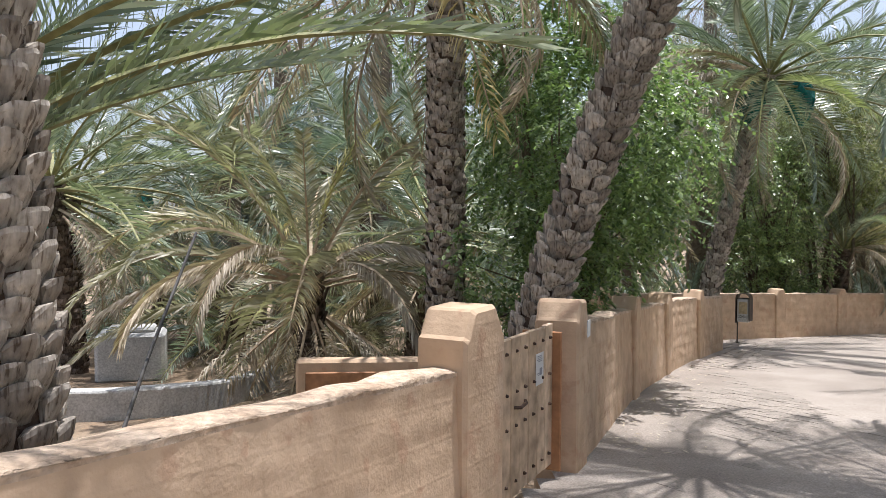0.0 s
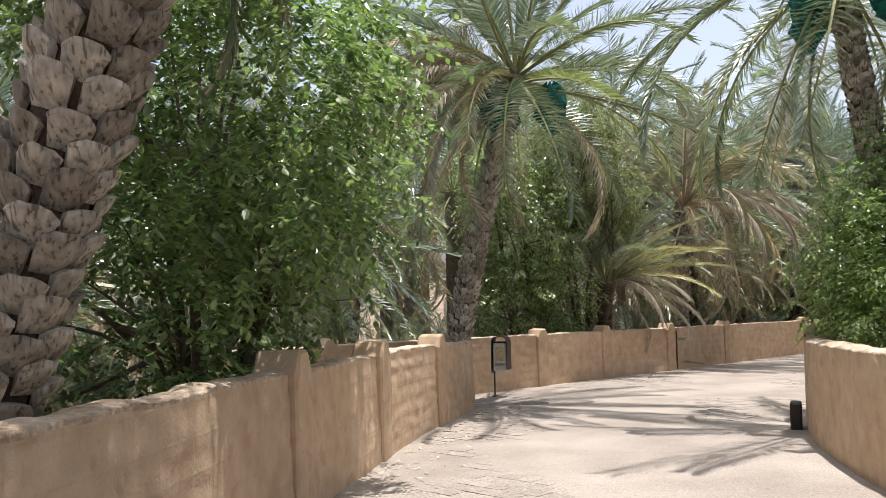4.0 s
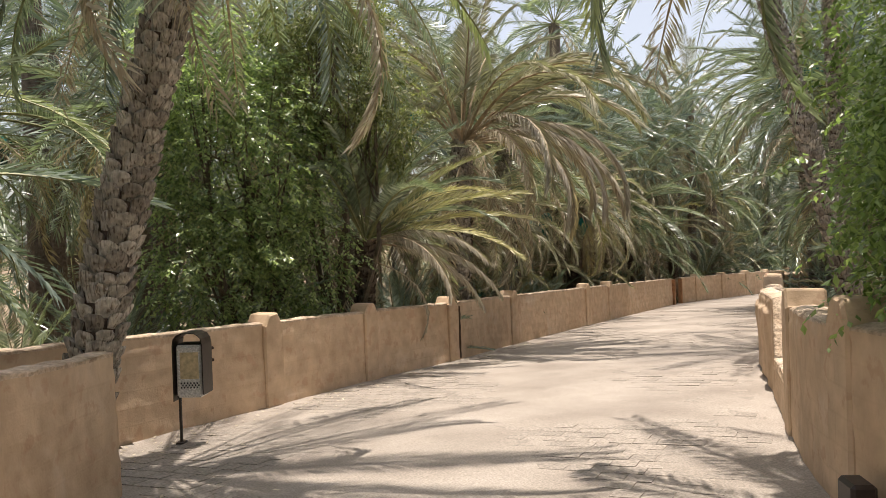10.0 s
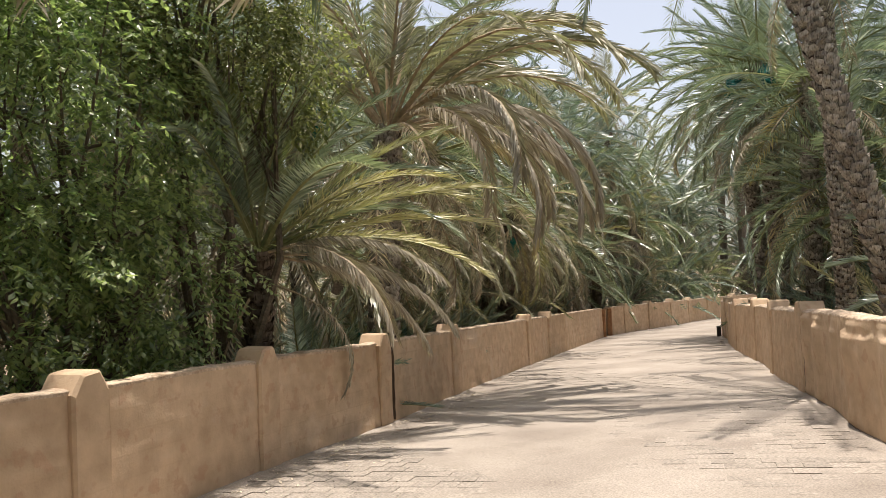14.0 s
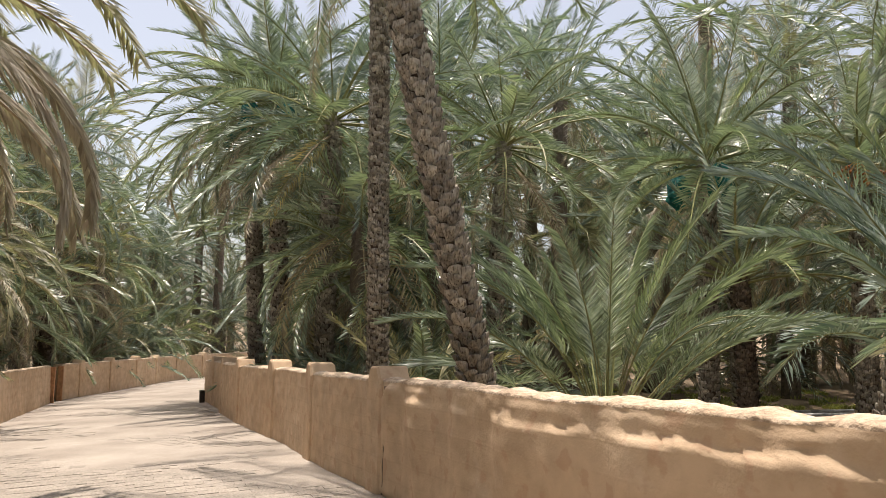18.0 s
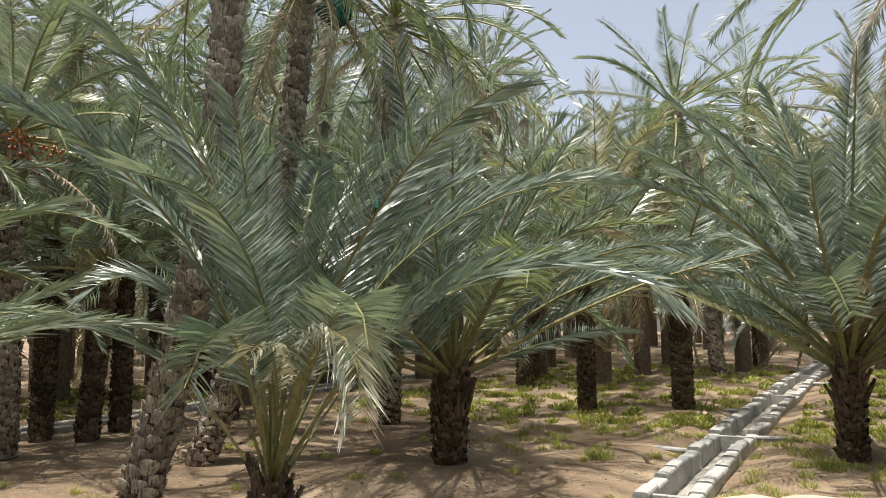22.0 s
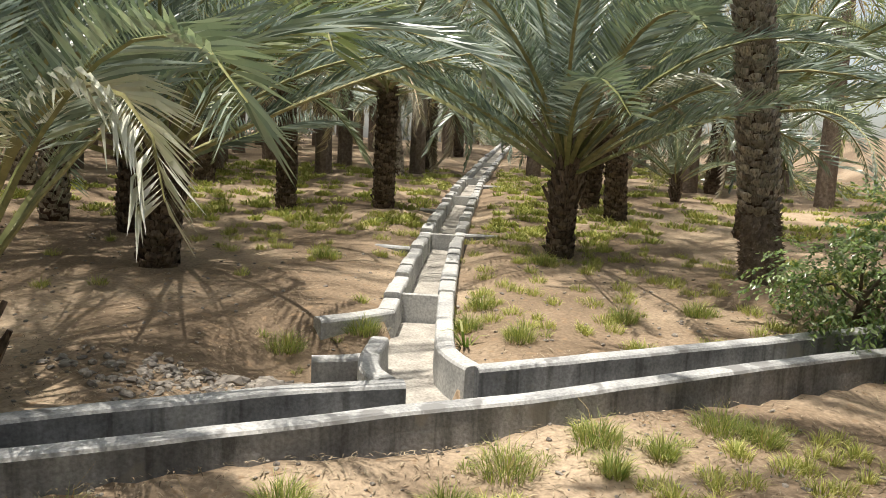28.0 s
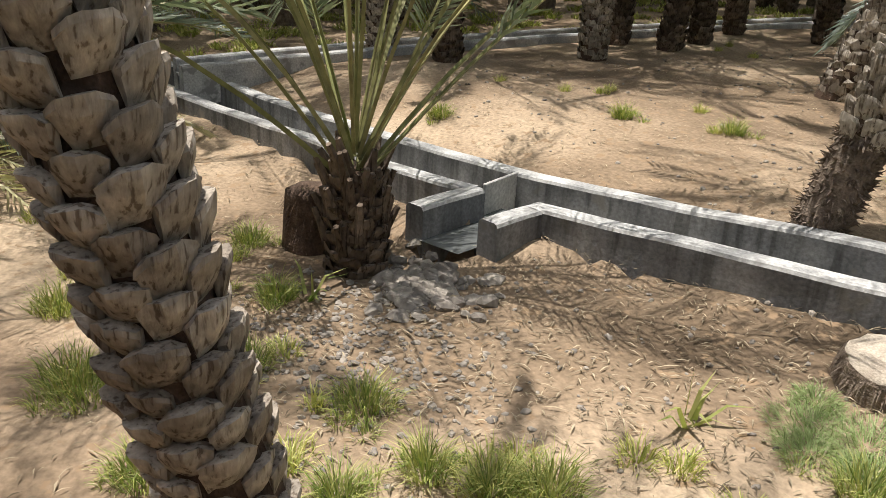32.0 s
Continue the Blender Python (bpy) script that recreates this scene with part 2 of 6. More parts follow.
fibred(BOOT, 52, 4.5, 0.8, (0.38, 0.34, 0.31))
fibred(BOOT_DARK, 48, 3.5, 0.8)
fibred(CONCRETE, 11, 0.9, 0.2, (0.55, 0.55, 0.54), 0.002)
BARK = surfaced("palm_fibre", [(0.3, (0.055, 0.036, 0.026)), (0.6, (0.12, 0.08, 0.058)), (0.8, (0.18, 0.125, 0.09))], 9, 0.95, 60, 0.02, 0.02)
ROOTS = surfaced("palm_roots", [(0.3, (0.13, 0.10, 0.08)), (0.6, (0.24, 0.19, 0.15)), (0.8, (0.33, 0.27, 0.21))], 14, 0.95, 70, 0.02, 0.02)
WOODBARK = surfaced("tree_bark", [(0.3, (0.09, 0.07, 0.05)), (0.7, (0.2, 0.16, 0.12))], 8, 0.95, 50, 0.01, 0.01)
LEAF = leaf_material("broad_leaf", (0.075, 0.13, 0.05), (0.36, 0.44, 0.185), 0.3, 0.42, 0.9)
LEAF_BRIGHT = leaf_material("bright_leaf", (0.12, 0.19, 0.06), (0.48, 0.57, 0.23), 0.32, 0.48, 0.8)
LEAF_DARK = leaf_material("small_dark_leaf", (0.1, 0.16, 0.07), (0.5, 0.56, 0.28), 0.3, 0.45, 1.0)
LEAF_OLIVE = leaf_material("olive_leaf", (0.1, 0.12, 0.05), (0.34, 0.33, 0.16), 0.45, 0.4, 0.4)
GRASS = leaf_material("grass_blade", (0.13, 0.20, 0.045), (0.46, 0.44, 0.17), 0.5, 0.3, 0.3)
GRASS_DRY = leaf_material("dry_grass", (0.28, 0.33, 0.08), (0.64, 0.58, 0.24), 0.6, 0.25, 0.3)
HERB = leaf_material("herb_leaf", (0.19, 0.26, 0.10), (0.36, 0.42, 0.2), 0.5, 0.3, 0.3)
NET = surfaced("date_net", [(0.3, (0.0, 0.05, 0.045)), (0.5, (0.004, 0.13, 0.11)), (0.7, (0.02, 0.24, 0.2))], 9, 0.7, 70, 0.01, 0.03)
DATES = varied("dates", (0.35, 0.08, 0.03), (0.55, 0.2, 0.06), 0.4, 20, 0.01)
STALK = varied("date_stalk", (0.5, 0.25, 0.06), (0.62, 0.36, 0.1), 0.5, 20, 0.002)
ROCK = varied("rubble", (0.19, 0.17, 0.15), (0.36, 0.325, 0.28), 0.95, 22, 0.01)
CUTWOOD = surfaced("sawn_palm", [(0.3, (0.34, 0.29, 0.235)), (0.7, (0.5, 0.44, 0.36))], 12, 0.9, 90, 0.006, 0.004)
BROWN_METAL = varied("brown_paint", (0.025, 0.017, 0.013), (0.035, 0.024, 0.018), 0.4, 30, 0.001, 0.5)
STEEL = varied("brushed_steel", (0.72, 0.70, 0.66), (0.76, 0.73, 0.69), 0.42, 60, 0.0005, 0.5, 0.12)
LABEL_TAN = varied("bin_label", (0.62, 0.5, 0.3), (0.68, 0.54, 0.32), 0.5, 20, 0.0005)
BLACK = material("flat_black", (0.02, 0.02, 0.02), 0.6)
DOORWOOD = varied("pale_gate_wood", (0.50, 0.37, 0.25), (0.62, 0.47, 0.33), 0.75, 9, 0.003)
BROWNWOOD = varied("brown_gate_wood", (0.42, 0.21, 0.10), (0.46, 0.24, 0.12), 0.6, 9, 0.002)
IRON = varied("rusty_iron", (0.06, 0.04, 0.03), (0.1, 0.06, 0.04), 0.7, 40, 0.002, 0.4, 0.5)
PAPER = material("notice_paper", (0.75, 0.75, 0.74), 0.7)
PRINT = material("notice_print", (0.32, 0.33, 0.36), 0.7)
POLE = varied("palm_pole", (0.45, 0.36, 0.27), (0.6, 0.5, 0.4), 0.85, 20, 0.004)
ROPE = material("hose_black", (0.05, 0.045, 0.04), 0.6)
WATER = material("channel_water", (0.12, 0.13, 0.13), 0.08, 0, 0.5)
# dark tone painted for the shade inside open plaster joints
JOINT_SHADE = surfaced("joint_shadow", [(0.3, (0.09, 0.06, 0.04)), (0.7, (0.14, 0.1, 0.07))], 12)

# ---- mesh helpers ----


class Build:
    """Collects vertices and faces; each face carries a slot."""

    def __init__(self):
        self.v, self.f, self.s = [], [], []

    def add(self, verts, faces, slot=0):
        k = len(self.v)
        self.v.extend(tuple(p) for p in verts)
        self.f.extend(tuple(i + k for i in q) for q in faces)
        self.s.extend([slot] * len(faces))

    def box(self, cx, cy, cz, sx, sy, sz, m=None, slot=0, bevel=0.0):
        hx, hy, hz = sx / 2, sy / 2, sz / 2
        if bevel:
            b = min(bevel, hx * 0.9, hy * 0.9, hz * 0.9)
            ring = []
            for z, ins in ((-hz, b), (-hz + b, 0), (hz - b, 0), (hz, b)):
                ax, ay = hx - ins, hy - ins
                c = 0 if ins else b
                ring += [(-ax + c, -ay, z), (ax - c, -ay, z), (ax, -ay + c, z), (ax, ay - c, z), (ax - c, ay, z), (-ax + c, ay, z), (-ax, ay - c, z), (-ax, -ay + c, z)]
            faces = [tuple(range(7, -1, -1)), tuple(range(24, 32))]
            for r in range(3):
                faces += [(r * 8 + k, r * 8 + (k + 1) % 8, r * 8 + 8 + (k + 1) % 8, r * 8 + 8 + k) for k in range(8)]
            pts = [Vector((p[0] + cx, p[1] + cy, p[2] + cz)) for p in ring]
        else:
            pts = [Vector((cx + a * hx, cy + b * hy, cz + c * hz)) for c in (-1, 1) for b in (-1, 1) for a in (-1, 1)]
            faces = [(0, 2, 3, 1), (4, 5, 7, 6), (0, 1, 5, 4), (2, 6, 7, 3), (0, 4, 6, 2), (1, 3, 7, 5)]
        if m is not None:
            pts = [m @ p for p in pts]
        self.add(pts, faces, slot)

    def tube(self, pts, radii, sides=6, slot=0, cap=True):
        pts = [Vector(p) for p in pts]
        rings = []
        for i, p in enumerate(pts):
            t = (pts[min(i + 1, len(pts) - 1)] - pts[max(i - 1, 0)]).normalized()
            a = t.cross(Vector((0, 0, 1)))
            a = a.normalized() if a.length > 1e-3 else Vector((1, 0, 0))
            b = t.cross(a)
            rings.append([p + radii[i] * (math.cos(k * 2 * math.pi / sides) * a + math.sin(k * 2 * math.pi / sides) * b) for k in range(sides)])
        faces = [(r * sides + k, r * sides + (k + 1) % sides, (r + 1) * sides + (k + 1) % sides, (r + 1) * sides + k) for r in range(len(pts) - 1) for k in range(sides)]
        if cap:
            faces += [tuple(range(sides - 1, -1, -1)), tuple(range((len(pts) - 1) * sides, len(pts) * sides))]
        self.add([p for r in rings for p in r], faces, slot)

    def mesh(self, name, mats, smooth=False):
        me = bpy.data.meshes.new(name)
        me.from_pydata(self.v, [], self.f)
        for m in mats if isinstance(mats, (list, tuple)) else [mats]:
            me.materials.append(m)
        me.polygons.foreach_set("material_index", self.s)
        me.polygons.foreach_set("use_smooth", [smooth] * len(self.f))
        me.update()
        return me


def thing(name, m, label, category, group="", kind=""):
    ob = new(name)
    ob.empty_display_size = 0.1
    ob.matrix_basis = m
    return tagged(ob, label, category, group, kind)


def part(name, build, mats, parent, label="", smooth=False, m=None, kind=""):
    me = build if isinstance(build, bpy.types.Mesh) else build.mesh(name, mats, smooth)
    ob = new(name, me)
    if parent is not None:
        ob.parent = parent
    if m is not None:
        ob.matrix_basis = m
    return tagged(ob, label, kind=kind)


def whole(name, build, mats, label, category, group="", kind="", smooth=False, m=None):
    ob = new(name, build if isinstance(build, bpy.types.Mesh) else build.mesh(name, mats, smooth))
    if m is not None:
        ob.matrix_basis = m
    return tagged(ob, label, category, group, kind)


# ---- plan ----
def road_z(x, y):
    return 0.046 - 0.0102 * x - 0.0629 * y


def orchard_z(x, y):
    return -1.245 + 0.0105 * x - 0.0452 * y


def channel_z(x, y):
    return -1.0214 - 0.01506 * x - 0.02396 * y


LEFT_BACK = [(-6.2, -10.0), (-3.9, -4.5), (-1.95, 0.0), (-0.95, 1.85), (0.24, 3.95)]
LEFT_A = [(1.06, 5.92), (1.47, 7.0), (2.3, 9.25), (3.2, 11.25), (4.2, 13.2), (5.15, 14.8), (5.6, 15.55)]
LEFT_B = [(1.5, 15.0), (4.6, 16.85), (6.5, 17.95), (8.2, 18.85), (10.2, 19.97), (12.62, 21.12), (16.6, 23.3), (22.3, 26.25), (30.1, 30.15)]
LEFT_FAR = [(31.2, 30.6), (34.5, 31.2), (38.6, 31.9), (41.0, 32.4), (45.0, 32.5), (52.0, 30.5), (58.0, 25.0), (62.0, 17.0)]
RIGHT = [(0.8, -10.0), (2.5, -4.0), (4.0, 0.8), (5.0, 4.0), (5.62, 5.85), (6.05, 7.1), (6.52, 8.25), (7.2, 9.6), (7.95, 10.8), (8.8, 11.8), (9.55, 12.45), (10.4, 13.08), (11.3, 13.74), (12.7, 14.73), (13.7, 15.46), (14.42, 15.96), (15.4, 16.5), (16.72, 17.36), (18.3, 18.42), (20.5, 19.68), (22.5, 21.05), (25.0, 22.6), (26.8, 23.55), (28.7, 24.68), (29.6, 25.2), (31.0, 25.5), (35.0, 25.6), (42.0, 25.2), (50.0, 22.0), (54.0, 15.0)]


def resample(poly, step):
    """Points, tangents and lengths along a smoothed line."""
    pts = [Vector(p) for p in poly]
    n = len(pts)
    dense = []
    for i in range(n - 1):
        p0, p1, p2, p3 = pts[max(i - 1, 0)], pts[i], pts[i + 1], pts[min(i + 2, n - 1)]
        for k in range(12):
            u = k / 12
            dense.append(0.5 * (2 * p1 + (p2 - p0) * u + (2 * p0 - 5 * p1 + 4 * p2 - p3) * u * u + (3 * p1 - p0 - 3 * p2 + p3) * u ** 3))
    dense.append(pts[-1])
    d = [0.0]
    for a, b in zip(dense, dense[1:]):
        d.append(d[-1] + (b - a).length)
    count = max(2, round(d[-1] / step))
    out, j = [], 0
    for k in range(count + 1):
        s = d[-1] * k / count
        while j < len(d) - 2 and d[j + 1] < s:
            j += 1
        u = (s - d[j]) / max(1e-6, d[j + 1] - d[j])
        p = dense[j].lerp(dense[j + 1], u)
        t = (dense[j + 1] - dense[j]).normalized()
        out.append((p, t, s))
    return out


def nearest(line, x, y):
    return min(range(len(line)), key=lambda k: (line[k][0].x - x) ** 2 + (line[k][0].y - y) ** 2)


THICK = 0.27


def wall(name, line, out, height, label, rough=1.0, ledge=None, notch=None, foot=-1.2, course=0.004):
    """A plastered mud wall along a line of its road face; out: 1 if the field lies to the left of the line, else -1."""
    lo = [0.035 * k for k in range(20)] + [0.7, 0.73, 0.76, 0.78, 0.8, 0.82, 0.84, 0.86, 0.885, 0.91, 0.935, 0.955, 0.975, 0.99]
    prof = [(0.0, foot)] + [(0.0, h) for h in lo]
    prof += [(0.03, 1.0), (0.09, 1.012), (0.17, 1.014), (0.235, 1.0)]
    prof += [(THICK, h) for h in (0.975, 0.92, 0.8, 0.6, 0.3, 0.0)] + [(THICK, foot - 0.4)]
    b, uvs = Build(), []
    rows = len(prof)
    for p, t, s in line:
        nrm = Vector((-t.y, t.x)) * out
        z0 = road_z(p.x, p.y)
        h = height(s) if callable(height) else height
        h += 0.025 * noise.noise((s * 0.9, 3.1, 0)) * rough + 0.012 * noise.noise((s * 4.0, 7.7, 0)) * rough
        if notch and notch[0] < s < notch[1]:
            h = notch[2]
        for a, k in prof:
            z = z0 + (k * h if k > 0 else k)
            q = Vector((p.x, p.y, z)) * 1.0
            d = 0.014 * noise.noise(q * 1.1) + 0.006 * noise.noise(q * 2.6)
            if k > 0.9 and ledge:
                d += 0.014 * noise.noise(q * 7.0) + 0.008 * noise.noise(q * 16.0)
            if a == 0.0 and k > 0:
                wob = noise.noise((s * 0.9, k * 2.0, 31.0))
                d += 0.006 * noise.noise((s * 5.0, z * 5.5, 3.0)) + 0.003 * noise.noise((s * 11.0, z * 12.0, 8.0))
                d += 0.6 * course * math.sin(2 * math.pi * (k * 6.3 + 0.5 * wob)) * (0.45 + 1.3 * noise.noise((s * 4.6, math.floor(k * 6.3 + 0.5 * wob) * 3.7, 17.0)))
            off = a + (0.035 * max(0.0, k) if a == 0.0 and not ledge else 0.0)
            if a == 0.0 and ledge and k > 0:
                edge = 0.85 + 0.11 * noise.noise((s * 0.9, z0 * 0.1, 1.0)) + 0.07 * noise.noise((s * 3.1, 2.0, 0.0)) + 0.03 * noise.noise((s * 9.0, 5.0, 0.0))
                amt = max(0.0, min(1.0, ledge(s)))
                fade = max(0.0, min(1.0, (edge - k) / 0.02))
                low = 0.62 + 0.2 * noise.noise((s * 1.7, 4.0, 0.0))
                sheet = max(0.0, min(1.0, 3.5 * noise.noise((s * 1.5, 9.0, 0.0)) + 0.55))
                off -= 0.05 * amt * fade * sheet * max(0.25, min(1.0, (k - low + 0.35) / 0.35))
                edge2 = 0.95 + 0.03 * noise.noise((s * 2.3, 11.0, 0.0)) + 0.02 * noise.noise((s * 8.0, 6.0, 0.0))
                off -= 0.022 * amt * max(0.0, min(1.0, (edge2 - k) / 0.015)) * max(0.0, min(1.0, 3 * noise.noise((s * 2.0, 15.0, 0.0)) + 0.4))
            off += d * (1 if a > 0.13 else -1)
            b.v.append((p.x + nrm.x * off, p.y + nrm.y * off, z + ((0.022 * noise.noise(q * 6.0) + (0.014 * noise.noise(q * 14.0) if ledge else 0)) if 0.02 < a < 0.25 else 0)))
            uvs.append((s, z - z0 + a))
    n = len(line)
    for i in range(n - 1):
        for k in range(rows - 1):
            q = (i * rows + k, (i + 1) * rows + k, (i + 1) * rows + k + 1, i * rows + k + 1)
            b.f.append(q if out < 0 else q[::-1])
    e0, e1 = tuple(range(rows)), tuple(range((n - 1) * rows, n * rows))
    b.f += [e0 if out < 0 else e0[::-1], e1[::-1] if out < 0 else e1]
    b.s = [0] * len(b.f)
    for i in range(n - 1):
        for k in range(rows - 1):
            b.s[i * (rows - 1) + k] = 1 if prof[k][1] >= 0.97 and prof[k + 1][1] >= 0.97 else 0
    me = b.mesh(name, [PLASTER, WORN], True)
    uv = me.uv_layers.new(name="UVMap")
    idx = np.zeros(len(me.loops), int)
    me.loops.foreach_get("vertex_index", idx)
    uv.data.foreach_set("uv", np.array(uvs)[idx].ravel())
    return whole(name, me, None, label, "wall", kind="structure")


def pillar_mesh(width, thick, height, seed):
    """A plastered pier with sloping shoulders and a blunt top."""
    rnd = random.Random(seed)
    b = Build()
    sh = height - 0.13
    prof = [(-width / 2, -1.2), (-width / 2, 0.3), (-width / 2, sh * 0.7), (-width / 2, sh - 0.02), (-width / 2 + 0.015, sh), (-width / 2 + 0.085, height - 0.015), (-width / 2 + 0.11, height)]
    prof += [(-a, h) for a, h in reversed(prof)]
    prof = [(a + rnd.uniform(-0.008, 0.008), h + rnd.uniform(-0.008, 0.008)) for a, h in prof]
    n = len(prof)
    lay = [(-thick / 2, 0.02), (-thick / 2 + 0.02, 0.0), (thick / 2 - 0.02, 0.0), (thick / 2, 0.02)]
    for y, ins in lay:
        for a, h in prof:
            b.v.append((a * (1 - ins * 2 / width), y + rnd.uniform(-0.004, 0.004), h - ins * (h > 0.5)))
    for r in range(len(lay) - 1):
        b.f += [(r * n + k, r * n + k + 1, (r + 1) * n + k + 1, (r + 1) * n + k)[::-1] for k in range(n - 1)]
    b.f += [tuple(range(n)), tuple(range(3 * n, 4 * n))[::-1]]
    b.s = [0] * len(b.f)
    me = b.mesh("pillar", PLASTER, False)
    uv = me.uv_layers.new(name="UVMap")
    for lp, d in zip(me.loops, uv.data):
        co = me.vertices[lp.vertex_index].co
        d.uv = (co.x + co.y, co.z)
    return me


PILLARS = [pillar_mesh(0.36, THICK + 0.06, 1.2, k) for k in range(4)]


def pillar(parent, line, k, out, seed, me=None, rise=0.0):
    p, t, s = line[k]
    nrm = Vector((-t.y, t.x)) * out
    c = p + nrm * (THICK / 2)
    m = Matrix.Translation((c.x, c.y, road_z(c.x, c.y) + rise)) @ Matrix.Rotation(math.atan2(t.y, t.x), 4, "Z")
    return part("pillar", me or PILLARS[seed % 4], None, parent, m=m)


def joint(parent, line, k, out, height):
    """A ragged upright crack beside a pier: a strip coloured as the shade inside it."""
    p, t, s = line[k]
    nrm = Vector((-t.y, t.x)) * out
    b = Build()
    zs = [0.02 + i * height / 14 for i in range(15)]
    for i, h in enumerate(zs):
        w = 0.006 + 0.004 * math.sin(i * 2.3)
        j = 0.008 * math.sin(i * 1.7 + s)
        for d in (-w, w):
            q = p + t * (j + d) - nrm * 0.03
            b.v.append((q.x, q.y, road_z(p.x, p.y) + h))
        for d in (-w, w):
            q = p + t * (j + d) + nrm * 0.02
            b.v.append((q.x, q.y, road_z(p.x, p.y) + h))
    for i in range(14):
        a = i * 4
        b.f += [(a, a + 1, a + 5, a + 4), (a + 1, a + 3, a + 7, a + 5), (a + 2, a, a + 4, a + 6)]
    b.s = [0] * len(b.f)
    return part("joint", b, JOINT_SHADE, parent, "dark strip drawn for the shade in an open plaster joint")


line_back = resample(LEFT_BACK, 0.2)
line_a = resample(LEFT_A, 0.06)
line_b = resample(LEFT_B, 0.12)
line_far = resample(LEFT_FAR, 0.25)
line_r = resample(RIGHT, 0.06)


def s_at(line, x, y):
    return line[nearest(line, x, y)][2]


notch_r = (s_at(line_r, 10.72, 13.31), s_at(line_r, 12.05, 14.27), 0.44)
near_d = (s_at(line_r, 12.05, 14.27), s_at(line_r, 17.2, 17.7))
c_end = s_at(line_r, 8.2, 11.2)


def right_height(s):
    return 1.06 if s < c_end else 1.08 if s < near_d[0] else 1.085


def right_ledge(s):
    return min((s - near_d[0] + 0.3) * 2, (near_d[1] - s) * 1.5, 1.0) if near_d[0] - 0.3 < s < near_d[1] else 0.12


wall_back = wall("wall_left_start", line_back, 1, 1.0, "tan mud-plastered garden wall with a rounded worn top")
wall_a = wall("wall_left_near", line_a, 1, lambda s: 1.08 + 0.015 * math.sin(s), "tan mud-plastered wall dappled with sunlight beside the gate", course=0.0085)
wall_b = wall("wall_left_long", line_b, 1, 1.07, "long tan mud-block wall with low piers along the lane", 0.7, course=0.006)
wall_far = wall("wall_left_far", line_far, 1, 1.07, "tan mud wall curving away along the lane", 0.7)
wall_r = wall("wall_right", line_r, -1, right_height, "tan mud-plastered wall with a flaking worn top edge", 0.6, right_ledge, notch_r)
for k, (x, y) in enumerate(((2.33, 9.3), (3.37, 11.6), (4.6, 13.9))):
    pillar(wall_a, line_a, nearest(line_a, x, y), 1, k, rise=0.03)
gate_pier = pillar_mesh(0.38, 0.34, 1.3, 11)
pillar(wall_a, line_a, 0, 1, 0, gate_pier)
pillar(wall_back, line_back, len(line_back) - 1, 1, 0, pillar_mesh(0.44, 0.29, 1.3, 12), 0.02)
for k in range(3):
    pillar(wall_back, line_back, max(0, len(line_back) - 34 - 12 * k), 1, k)
for k, (x, y) in enumerate(((3.4, 16.1), (8.1, 18.8), (10.25, 20.0), (12.58, 21.1), (15.36, 22.6), (20.2, 25.15), (22.3, 26.25))):
    pillar(wall_b, line_b, nearest(line_b, x, y), 1, k)
for k in range(6):
    pillar(wall_far, line_far, min(len(line_far) - 2, 6 + 10 * k), 1, k)
for k, (x, y) in enumerate(((5.43, 5.3), (6.46, 8.11), (8.77, 11.76), (10.5, 13.15), (16.85, 17.45), (19.0, 18.8), (21.25, 20.15), (23.5, 21.7), (25.8, 23.0), (28.0, 24.3))):
    pillar(wall_r, line_r, nearest(line_r, x, y), -1, k, rise=0.03 if x < 11 else 0)
joint(wall_b, line_b, nearest(line_b, 12.8, 21.2), 1, 0.98)
joint(wall_r, line_r, nearest(line_r, 16.62, 17.3), -1, 1.0)
joint(wall_r, line_r, nearest(line_r, 6.4, 7.95), -1, 1.0)

# ---- ground and road ----
LP = np.array([p[:] for p in LEFT_BACK + LEFT_A + [(5.5, 16.6)] + LEFT_B[2:] + LEFT_FAR])
RP = np.array([(x, y) for x, y in RIGHT])
CORRIDOR = np.concatenate([LP, RP[::-1]])


def inside(x, y, poly):
    c = np.zeros(x.shape, bool)
    j = len(poly) - 1
    for i in range(len(poly)):
        (xi, yi), (xj, yj) = poly[i], poly[j]
        hit = ((yi > y) != (yj > y)) & (x < (xj - xi) * (y - yi) / (yj - yi + 1e-12) + xi)
        c ^= hit
        j = i
    return c


def distance(x, y, poly):
    d = np.full(x.shape, 1e9)
    for (ax, ay), (bx, by) in zip(poly[:-1], poly[1:]):
        ux, uy = bx - ax, by - ay
        k = np.clip(((x - ax) * ux + (y - ay) * uy) / (ux * ux + uy * uy), 0, 1)
        d = np.minimum(d, np.hypot(x - ax - k * ux, y - ay - k * uy))
    return d


def sum_noise(x, y, scale, seed):
    r = np.random.RandomState(seed)
    out = np.zeros(x.shape)
    for _ in range(9):
        a, p, f = r.uniform(0, 6.283), r.uniform(0, 6.283), scale * r.uniform(0.6, 2.2)
        out += np.sin((x * math.cos(a) + y * math.sin(a)) * f + p)
    return out / 4.5


ORCHARD_SIDE = np.concatenate([RP, [(60, 10), (60, -60), (0.8, -60)]])


